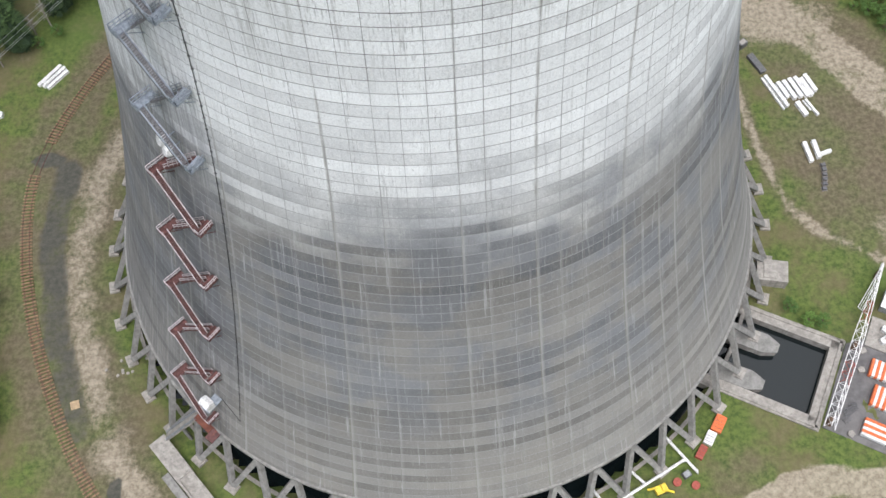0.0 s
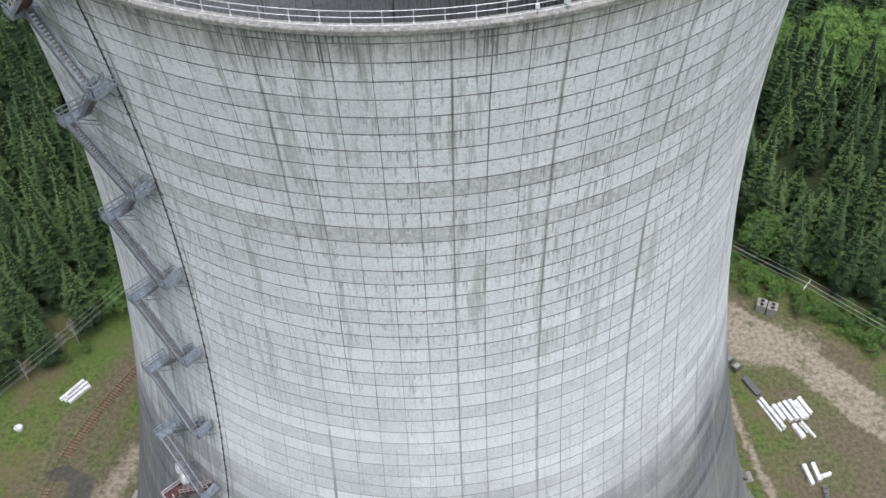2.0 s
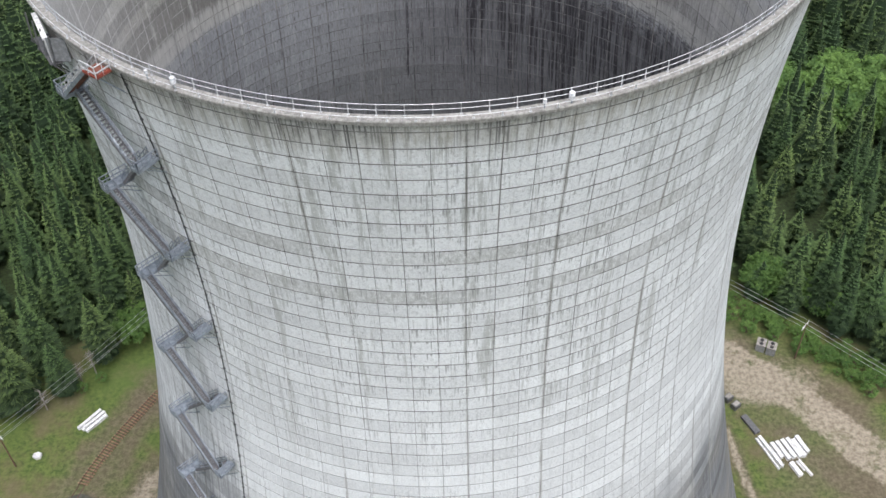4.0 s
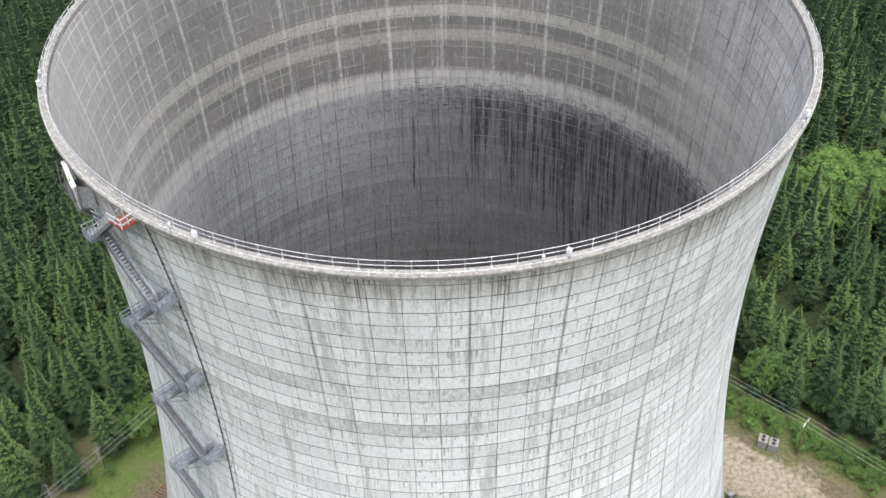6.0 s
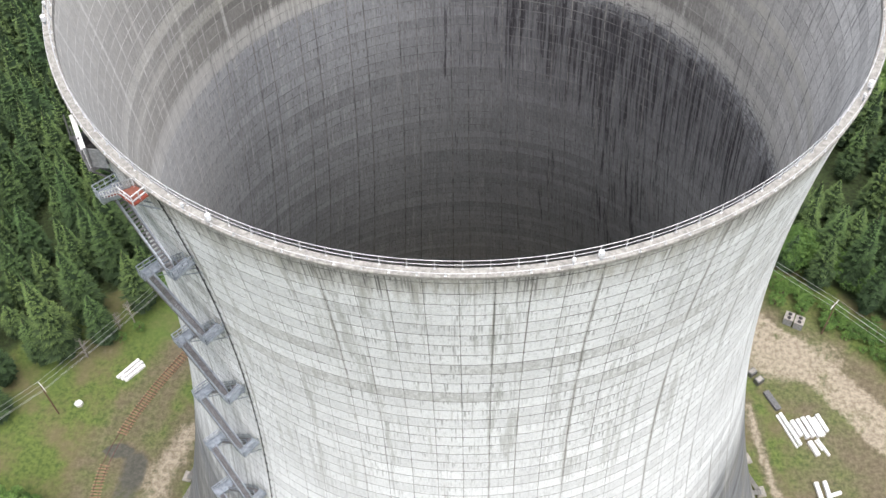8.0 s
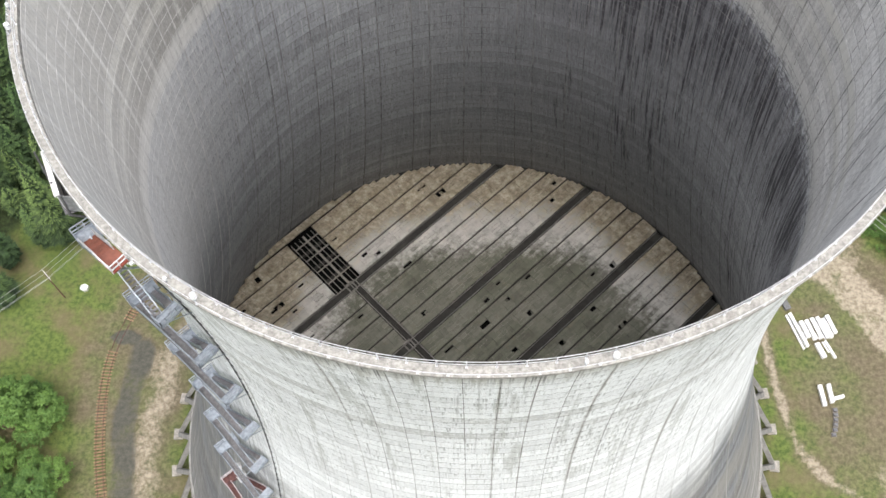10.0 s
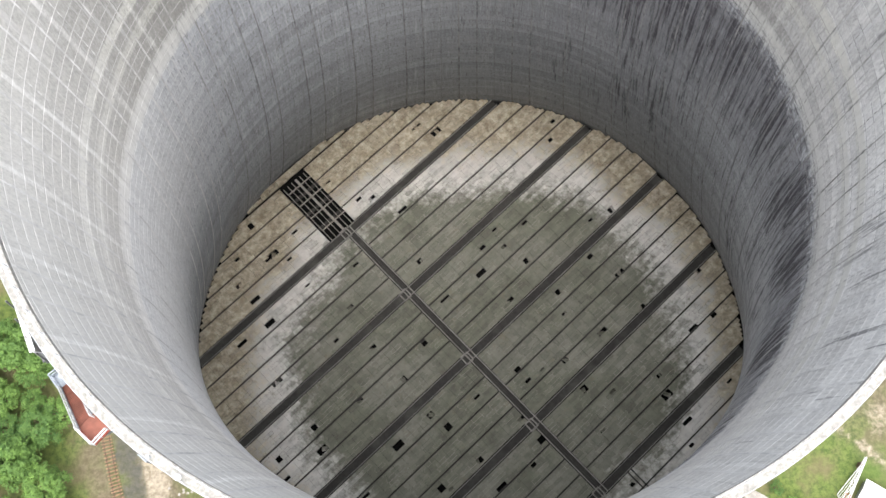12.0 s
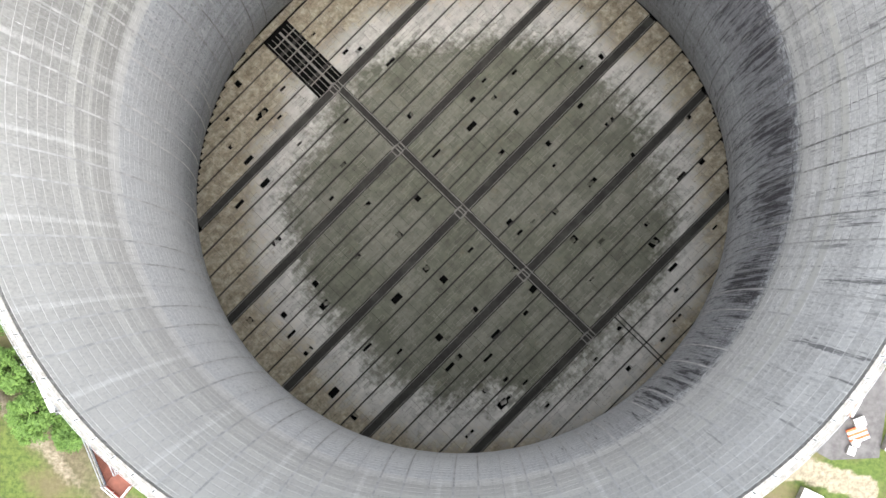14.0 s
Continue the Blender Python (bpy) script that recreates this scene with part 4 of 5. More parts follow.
def access_stair():
    stair = thing("access_stair", "zigzag steel stair with rusty treads bolted to the shell", "stair")
    right = [(16.6, -42.4), (29.3, -41.8), (42.1, -41.3), (55.2, -40.8), (67.7, -40.3), (80.9, -39.6), (93.0, -39.2), (105.9, -38.5), (118.0, -38.3), (130.4, -38.0), (142.6, -37.5)]
    left = [-49.6, -49.5, -49.4, -49.3, -49.1, -48.8, -48.2, -47.0, -46.2, -46.6]
    for i, (z, azr) in enumerate(right):
        rust = z < 79
        tread = M_RUST if rust else M_TREAD
        rail = M_PALERAIL if rust else M_STEEL
        fl = M_RUST if rust else M_STEEL
        landing(stair, azr, z, 0.3, 2.7, 1.0, fl, rail, 1)
        if i + 1 < len(right):
            z2, azr2 = right[i + 1]
            zm, azl = (z + z2) / 2, left[i]
            landing(stair, azl, zm, 0.3, 3.3, 1.15, fl, rail, -1)
            flight(stair, stair_point(azr - 0.8, z, 2.3), stair_point(azl + 0.8, zm, 2.8), tread, rail)
            flight(stair, stair_point(azl + 0.8, zm, 1.1), stair_point(azr2 - 0.8, z2, 0.95), tread, rail)
        else:
            flight(stair, stair_point(azr - 0.8, z, 2.2), stair_point(-47.5, 147.2, 1.2), tread, rail)
    # the topmost landing, the red gangway that climbs from it and the platform at the rim
    landing(stair, -48.6, 147.2, 0.2, 2.6, 1.5, M_STEEL, M_STEEL, -1)
    a, b = around(-47.9, 43.4, 147.35), around(-40.6, 43.5, 152.4)
    up = Geo().bar(a, b, 1.35, 0.1)
    n = 26
    for i in range(n):
        p = a.lerp(b, (i + 0.5) / n)
        d = around(-44.2, 0.6, 0)
        up.bar(p - d + Vector((0, 0, 0.08)), p + d + Vector((0, 0, 0.08)), 0.06, 0.06)
    walk_ob = part("walkway", up, M_DECKRUST, stair, "rust-red plate gangway climbing to the rim")
    side = around(-44.2, 0.68, 0)
    for k2 in (-1, 1):
        rails(walk_ob, M_RIM, a, b, side * k2, 1.1, 6)
        part("stringer", Geo().bar(a + side * k2 * 1.03, b + side * k2 * 1.03, 0.08, 0.34), M_STEEL, walk_ob)
    box = Geo().bar(around(-39.6, 42.62, 152.4), around(-39.6, 44.2, 152.4), 1.9, 0.12)
    rim_ob = part("rim_platform", box, M_DECKRUST, stair, "small rust-red platform at the rim")
    for az0, r0, az1, r1 in ((-38.4, 42.7, -38.4, 44.2), (-40.8, 44.22, -38.4, 44.22)):
        p, q = around(az0, r0, 152.4), around(az1, r1, 152.4)
        part("kick_plate", Geo().bar(p + Vector((0, 0, 0.16)), q + Vector((0, 0, 0.16)), 0.06, 0.24), M_RED, rim_ob, "red painted kick plate")
        rails(rim_ob, M_RIM, p, q, Vector((0, 0, 0)), 1.15, 2)
    brace = Geo()
    for az0 in (-40.4, -38.8):
        brace.bar(around(az0, profile(149.4) - 0.2, 149.4), around(az0, 44.0, 152.35), 0.12)
    part("brace", brace, M_STEEL, rim_ob)
    return stair


M_TREAD = plain("worn_tread_steel", (0.22, 0.215, 0.225), 0.6, 0.3)
M_PALERAIL = plain("pale_rail_paint", (0.62, 0.56, 0.57), 0.5, 0.1)
M_DECKRUST = plain("rust_red_plate", (0.21, 0.075, 0.05), 0.75, 0.1, 1.0)
access_stair()


def cable_run():
    t = thing("cable_run", "black cable clipped to the shell beside the stair", "cable")
    c = Geo()
    zs2 = [19.0 + i * 2.0 for i in range(67)]
    c.line([around(-41.8, profile(22) + 0.12, 22.0)] + [around(-37.4, profile(z) + 0.12, z) for z in zs2] + [around(-37.4, profile(152.2) + 0.12, 152.2)], 0.085)
    part("cable", c, M_BLACK, t)
    for z in zs2:
        part("clamp", Geo().box(around(-37.4, profile(z) + 0.1, z), (0.28, 0.2, 0.14), radians(-37.4)), M_DIM, t)


cable_run()


def rim_railing():
    t = thing("rim_railing", "thin galvanised guard rail round the tower's rim", "railing")
    g = Geo()
    for r, z in ((41.8, RIM_Z + 1.1), (41.8, RIM_Z + 0.58)):
        g = Geo()
        revolve(g, [(r, z), (r + 0.035, z - 0.035), (r, z - 0.07), (r - 0.035, z - 0.035)], 180, 0, True)
        part("rail", g, M_RIM, t)
    o = Geo()
    for r, z in ((42.5, RIM_Z + 0.4), ):
        revolve(o, [(r, z), (r + 0.03, z - 0.03), (r, z - 0.06), (r - 0.03, z - 0.03)], 180, 0, True)
    part("outer_rail", o, M_RIM, t)
    for r, h, step, off in ((41.8, 1.1, 3.0, 0.0), (42.5, 0.4, 3.0, 1.2)):
        p = Geo()
        p.bar((0, -r, RIM_Z - 0.02), (0, -r, RIM_Z + h), 0.08)
        p.box((0, -r, RIM_Z + 0.03), (0.2, 0.16, 0.06))
        me = p.mesh("post", M_RIM)
        for i in range(120):
            ob = part("post", me, None, t)
            ob.rotation_euler = (0, 0, radians(off + i * step))


rim_railing()


def rim_lamp(az, big):
    t = thing("warning_lamp", "white obstruction lamp on a short post at the rim", "lamp", "lamps on the rim", around(az, 42.3, RIM_Z), az)
    s = 0.62 if big else 0.38
    part("post", Geo().tube((0, 0, -0.05), (0, 0, 0.55), 0.06), M_STEEL, t)
    part("housing", Geo().tube((0, 0, 0.5), (0, 0, 0.5 + 0.55 * s), 0.42 * s, 0.40 * s, 14), M_LAMP, t)
    part("lens", Geo().tube((0, 0, 0.5 + 0.55 * s), (0, 0, 0.5 + 0.85 * s), 0.34 * s, 0.26 * s, 14), M_LENS, t)
    part("cap", Geo().tube((0, 0, 0.5 + 0.85 * s), (0, 0, 0.5 + 0.95 * s), 0.4 * s, 0.3 * s, 14), M_LAMP, t)


for az, big in ((-33.0, False), (-29.2, True), (14.8, True), (11.8, False), (58.8, True), (56.6, False), (-74.1, True), (-77.5, False)):
    rim_lamp(az, big)


def hoist_platform():
    t = thing("hoist_platform", "steel work platform with a white windscreen hung below the rim", "platform")
    a, b = around(-56.9, 42.55, 0), around(-50.7, 43.4, 0)
    s = Geo()
    for z0, z1 in ((149.3, 151.8),):
        s.bar(a + Vector((0, 0, (z0 + z1) / 2)), b + Vector((0, 0, (z0 + z1) / 2)), 0.12, z1 - z0)
    s.bar(a + Vector((0, 0, 151.9)), b + Vector((0, 0, 151.9)), 0.45, 0.2)
    part("windscreen", s, M_WHITE, t, "white sheet windscreen")
    f = Geo()
    f.bar(around(-57.0, 42.3, 149.4), around(-50.2, 42.8, 149.4), 1.9, 0.1)
    part("deck", f, M_DIM, t)
    g = Geo()
    for az in (-57.0, -54.7, -52.4, -50.2):
        g.bar(around(az, profile(146) - 0.2, 146), around(az, 43.5, 149.4), 0.15)
        g.bar(around(az, 41.6, 149.4), around(az, 43.5, 149.4), 0.15)
        g.bar(around(az, 43.4, 149.4), around(az, 43.2, 152.2), 0.12)
    part("frame", g, M_DIM, t)
    e = Geo()
    e.bar(b + Vector((0, 0, 150.8)), around(-49.0, 42.2, 150.8), 0.06, 2.4)
    part("end_panel", e, M_GREYB, t)


hoist_platform()


def dish_antennas():
    for az, z in ((-46.3, 81.4), (-45.2, 80.2)):
        t = thing("dish_antenna", "round white microwave dish beside the stair", "antenna", "dishes on the stair", around(az, profile(z), z), az)
        part("arm", Geo().bar((0, 0.2, 0), (0, -1.6, 0), 0.12), M_STEEL, t)
        part("drum", Geo().tube((0, -1.5, 0), (-0.25, -2.1, 0.25), 0.85, 0.85, 20), M_WHITE, t)
        part("radome", Geo().tube((-0.25, -2.1, 0.25), (-0.31, -2.25, 0.31), 0.85, 0.6, 20), M_WHITE, t)


dish_antennas()


def equipment_hut():
    c = around(-42.3, profile(23.5) + 2.9, 21.3)
    t = thing("equipment_hut", "small white cabinet on a bracket beside the stair foot", "cabinet", at=c, rz=-42)
    part("body", Geo().box((0, 0, 1.1), (1.7, 1.5, 2.2)), M_WHITE, t)
    g = Geo()
    g.add([(-1.0, -0.9, 2.2), (1.0, -0.9, 2.2), (1.0, 0.9, 2.2), (-1.0, 0.9, 2.2), (-1.0, 0, 2.75), (1.0, 0, 2.75)], [(0, 1, 5, 4), (2, 3, 4, 5), (1, 2, 5), (3, 0, 4), (3, 2, 1, 0)])
    part("roof", g, M_WHITE, t)
    part("bracket", Geo().box((0, 1.2, -0.1), (1.7, 4.2, 0.2)), M_STEEL, t)


equipment_hut()


# ---- foot of the stair: gangway and concrete ramp ----
def gangway():
    t = thing("gangway", "narrow concrete gangway from the ramp to the stair", "gangway")
    a, b = Vector((-52.4, -43.0, 2.5)), Vector((-44.6, -42.8, 12.6))
    deck_ob = part("deck", Geo().bar(a, b, 1.5, 0.35), M_WALL, t)
    d = (b - a)
    s = Vector((-d.y, d.x, 0)).normalized() * 0.7
    for k2 in (-1, 1):
        rails(deck_ob, M_STEEL, a, b, s * k2, 1.1, 7)
    part("bridge", Geo().bar(b, stair_point(-41, 14.6, 2.5), 1.3, 0.2), M_DECKRUST, t)
    part("support", Geo().bar(a.lerp(b, 0.5) - Vector((0, 0, 0.2)), (*a.lerp(b, 0.5).xy, -0.2), 0.5), M_COL, t)
    for z0, az0, z1, az1 in ((14.6, -41.0, 19.5, -40.6),):
        f = Geo()
        f.bar(stair_point(az0, z0, 2.0), stair_point(az0, z0, 4.0), 1.8, 0.12)
        part("lower_landing", f, M_RUST, t)


gangway()


def ramp():
    t = thing("loading_ramp", "grey concrete ramp block with low side walls", "ramp")
    d = (Vector((-43.7, -56.0)) - Vector((-54.0, -43.0))).normalized()
    s = Vector((-d.y, d.x))
    o = Vector((-54.4, -43.4))
    def run(a, b, w0, w1, z0, z1, name, mat):
        g = Geo()
        pts = []
        for u, z in ((a, z0), (b, z1)):
            for w in (w0, w1):
                p = o + d * u + s * w
                pts += [(p.x, p.y, -0.4), (p.x, p.y, z)]
        g.add(pts, [(0, 1, 3, 2), (4, 6, 7, 5), (0, 4, 5, 1), (2, 3, 7, 6), (1, 5, 7, 3), (0, 2, 6, 4)])
        part(name, g, mat, t)
    run(0, 9, -1.7, 1.7, 2.4, 2.4, "block", M_WALL)
    run(9, 22, -1.2, 1.2, 2.2, 0.2, "slope", M_WALL)
    run(9, 22, -1.6, -1.2, 2.8, 0.8, "side_wall", M_WALL)
    run(9, 22, 1.2, 1.6, 2.8, 0.8, "side_wall", M_WALL)
    run(6, 18, -3.4, -1.9, 1.2, 0.5, "lower_wing", M_COL)


ramp()

# ---- the railway ----
def smooth_line(line, step):
    pts = [Vector(p) for p in line]
    out = []
    for i in range(len(pts) - 1):
        p0, p1, p2, p3 = pts[max(0, i - 1)], pts[i], pts[i + 1], pts[min(len(pts) - 1, i + 2)]
        n = max(2, int((p2 - p1).length / 0.12))
        for k2 in range(n):
            t = k2 / n
            out.append(0.5 * (2 * p1 + (p2 - p0) * t + (2 * p0 - 5 * p1 + 4 * p2 - p3) * t * t + (3 * p1 - p0 - 3 * p2 + p3) * t ** 3))
    res, acc = [out[0]], 0.0
    for a, b in zip(out, out[1:]):
        acc += (b - a).length
        if acc >= step:
            res.append(b)
            acc = 0.0
    return res


def railway():
    t = thing("railway_track", "disused rusty track on worn timber ties", "railway track")
    rnd = random.Random(8)
    line = smooth_line(RAIL, 0.72)
    tie = Geo().box((0, 0, 0.12), (2.5, 0.27, 0.26)).mesh("tie", M_TIE)
    rl = (Geo(), Geo())
    for i, (a, b) in enumerate(zip(line, line[1:])):
        d = (b - a).normalized()
        s = Vector((-d.y, d.x))
        buried = (a - Vector((-83, 21))).length < 4.2
        if not buried:
            ob = part("tie", tie, None, t)
            ob.matrix_basis = pose(a.x, a.y, 0.0, 0, 0, math.degrees(math.atan2(s.y, s.x)) + rnd.uniform(-3, 3))
        for g, k2 in zip(rl, (-0.72, 0.72)):
            p, q = a + s * k2, b + s * k2
            g.bar((p.x, p.y, 0.3 if not buried else 0.02), (q.x, q.y, 0.3 if not buried else 0.02), 0.08, 0.14)
    for g in rl:
        part("rail", g, M_RUST, t)


railway()

# ---- basin, piers, outlet ----
def basin():
    t = thing("cooling_basin", "open concrete water basin beside the tower", "basin")
    for (a, b) in ((BASIN[0], BASIN[1]), (BASIN[1], BASIN[2]), (BASIN[2], BASIN[3])):
        d = (Vector(b) - Vector(a)).normalized()
        g = Geo()
        n2 = Vector((d.y, -d.x)) * 0.55
        g.bar((a[0] - d.x * 0.7 + n2.x, a[1] - d.y * 0.7 + n2.y, -1.6), (b[0] + d.x * 0.7 + n2.x, b[1] + d.y * 0.7 + n2.y, -1.6), 2.4, 3.8)
        g.bar((a[0] - d.x * 0.7, a[1] - d.y * 0.7, 0.4), (b[0] + d.x * 0.7, b[1] + d.y * 0.7, 0.4), 0.5, 0.3)
        part("basin_wall", g, M_WALL, t)
    w = Geo()
    w.prism([around(a, 62.9, 0).xy for a in range(0, 360, 4)], -2.9, -1.62)
    tagged(new("pond_water", w.mesh("pond_water", M_WATER)), "dark still water under the tower", "water", kind="structure")
    q = Geo()
    q.prism(BASIN[::-1], -2.9, -1.6)
    tagged(new("water", q.mesh("water", M_WATER)), "dark still water in the basin", "water", kind="structure")
    for cx, cy, rz in ((58.9, -30.5, -27), (54.6, -37.6, -27)):
        p = thing("basin_pier", "pointed concrete pier standing in the water", "pier", "piers in the basin", (cx, cy, 0), rz)
        outline = [(-5.0, -1.9), (2.4, -1.9), (4.9, -0.9), (4.9, 0.9), (2.4, 1.9), (-5.0, 1.9)]
        part("body", Geo().prism(outline, -3.0, 0.1), M_WALL, p)
        part("cap", Geo().prism([(x * 1.03, y * 1.05) for x, y in outline], 0.1, 0.4), M_COL, p)
    o = thing("outlet_box", "grey concrete outlet chamber with a pale cover", "outlet", at=(64.8, -17.4, 0), rz=-12)
    part("chamber", Geo().box((0, 0, 1.2), (6.0, 4.6, 3.2)), M_WALL, o)
    part("cover", Geo().box((-0.4, 0, 2.9), (2.6, 3.6, 0.2)), M_WALL, o)


basin()


# ---- the pad, its boom and striped sections ----
def pad_and_boom():
    pad = [(68.2, -48.6), (76.4, -32.6), (88, -30.0), (98, -38), (95, -57), (84, -57.5)]
    tagged(new("pavement", Geo().prism(pad[::-1], -0.3, 0.16).mesh("pavement", M_PAD)), "dark stained concrete yard slab", "pavement", kind="structure")
    t = thing("lattice_boom", "long white and red lattice boom lying across the yard", "boom")
    a, b = Vector((86.5, -17.5, 2.6)), Vector((68.6, -49.5, 2.4))
    d = (b - a).normalized()
    s = Vector((-d.y, d.x, 0))
    n = 16
    chord = []
    for i in range(n + 1):
        f = i / n
        w = 0.2 + 0.8 * min(1.0, f * 2.2)
        c = a.lerp(b, f)
        chord.append((c + s * w, c - s * w, c + Vector((0, 0, 1.4 * w)), c - Vector((0, 0, 0.3))))
    for j in range(3):
        g = Geo()
        for p, q in zip(chord, chord[1:]):
            g.bar(p[j], q[j], 0.14)
        part("chord", g, M_WHITE, t)
    for i, (p, q) in enumerate(zip(chord, chord[1:])):
        g = Geo()
        for j, k2 in ((0, 1), (1, 2), (2, 0)):
            g.bar(p[j], q[k2], 0.08)
            g.bar(p[j], p[k2], 0.08)
        part("lacing", g, M_RED if (i // 2) % 3 == 2 else M_WHITE, t)
    g = Geo()
    top, side = a + Vector((0, 0, 0.5)), Vector((80.4, -25.4, 0.4))
    m = a.lerp(b, 0.32)
    for e in (top, m):
        g.bar(e, side, 0.16)
    for i in range(5):
        g.bar(top.lerp(m, i / 5), side.lerp(m, i / 5), 0.09)
    part("jib", g, M_WHITE, t)
    for f in (0.05, 0.5, 0.95):
        c = a.lerp(b, f)
        part("trestle", Geo().box((c.x, c.y, 1.05), (1.2, 0.8, 2.3), math.atan2(d.y, d.x)), M_WOOD, t)
    rnd = random.Random(4)
    for x, y, l, w, rz in ((81.0, -38.6, 3.6, 3.4, 62), (80.0, -44.0, 4.2, 3.4, 60), (77.4, -50.2, 4.6, 3.6, -30), (88.5, -45, 4.4, 3.4, 60), (90, -51.5, 4.4, 3.4, 20)):
        p = thing("striped_mast_section", "orange and white painted steel section on the yard", "mast section", "striped sections", (x, y, 0.16), rz)
        for i in range(6):
            g = Geo().box((0, (i - 2.5) * w / 6, 0.55), (l, w / 6 - 0.06, 0.9))
            g.box((0, (i - 2.5) * w / 6, 1.03), (l * 0.94, w / 14, 0.08))
            part("slat", g, M_ORANGE if i % 2 else M_WHITE, p)
        part("base", Geo().box((0, 0, 0.06), (l * 1.02, w, 0.12)), M_DIM, p)
    for x, y, s2 in ((73.6, -46.0, 1.0), (74.8, -45.2, 0.8), (72.9, -47.4, 0.9)):
        p = thing("scrap_frame", "small grey steel frame lying on the yard", "scrap", "scrap on the yard", (x, y, 0.16), rnd.uniform(0, 90))
        for i in range(4):
            part("bar", Geo().bar((-1 * s2, (i - 1.5) * 0.4, 0.15 + 0.1 * i), (1 * s2, (i - 1.5) * 0.4, 0.2), 0.15), M_DIM, p)
    for x, y in ((79.0, -34.4), (77.8, -38.2), (73.0, -50.4)):
        p = thing("rubble_block", "pale lump of broken concrete on the yard", "rubble", "rubble", (x, y, 0.16), rnd.uniform(0, 90))
        part("lump", Geo().prism([(0.6, -0.5), (0.7, 0.4), (0, 0.7), (-0.6, 0.3), (-0.5, -0.5)], 0, 0.6), M_WALL, p)


pad_and_boom()


def white_shed():
    t = thing("white_shed", "long low shed with a white sheet roof", "shed", at=(88.5, -26.2, 0), rz=-30)
    part("wall", Geo().box((0, 0, 1.2), (7.4, 4.4, 2.6)), M_GREYB, t)
    g = Geo()
    g.add([(-4.0, -2.5, 2.5), (4.0, -2.5, 2.5), (4.0, 2.5, 2.5), (-4.0, 2.5, 2.5), (-4.0, 0, 3.3), (4.0, 0, 3.3)], [(0, 1, 5, 4), (2, 3, 4, 5), (1, 2, 5), (3, 0, 4), (3, 2, 1, 0)])
    part("roof", g, M_WHITE, t)
    part("door", Geo().box((3.73, 0, 1.1), (0.08, 1.1, 2.1)), M_DIM, t)
    s = thing("concrete_plinth", "grey concrete slab carrying bagged material", "plinth", at=(83.2, -31.4, 0), rz=-28)
    part("slab", Geo().box((0, 0, 0.2), (4.6, 6.5, 0.6)), M_WALL, s)
    rnd = random.Random(9)
    for i in range(7):
        b = thing("bulk_bag", "white bulk bag standing on the slab", "bag", "bulk bags", (84.0 + rnd.uniform(-1.2, 1.4), -32.0 + rnd.uniform(-1.8, 1.6), 0.5), rnd.uniform(0, 90))
        part("sack", Geo().prism([(0.6, -0.5), (0.6, 0.5), (0.3, 0.65), (-0.5, 0.6), (-0.62, 0), (-0.5, -0.6)], 0, 1.0).tube((0, 0, 0.95), (0, 0, 1.25), 0.42, 0.12, 8), M_WHITE, b)
    for x, y, sx, sy, h, rz in ((90.1, -48.6, 2.4, 2.0, 2.2, 20), (89.4, -53.4, 1.6, 1.4, 1.6, -20), (88.3, -55.2, 1.6, 1.8, 1.6, -20), (97.5, -53.5, 3.0, 4.0, 2.6, -20), (78.5, -66.2, 4.6, 4.0, 2.8, -25)):
        c = thing("storage_box", "pale site container with a flat lid", "container", "site boxes", (x, y, 0), rz)
        part("body", Geo().box((0, 0, h / 2 - 0.1), (sx, sy, h)), M_WALL, c)
        part("lid", Geo().box((0, 0, h - 0.02), (sx + 0.15, sy + 0.15, 0.12)), M_WHITE, c)


white_shed()


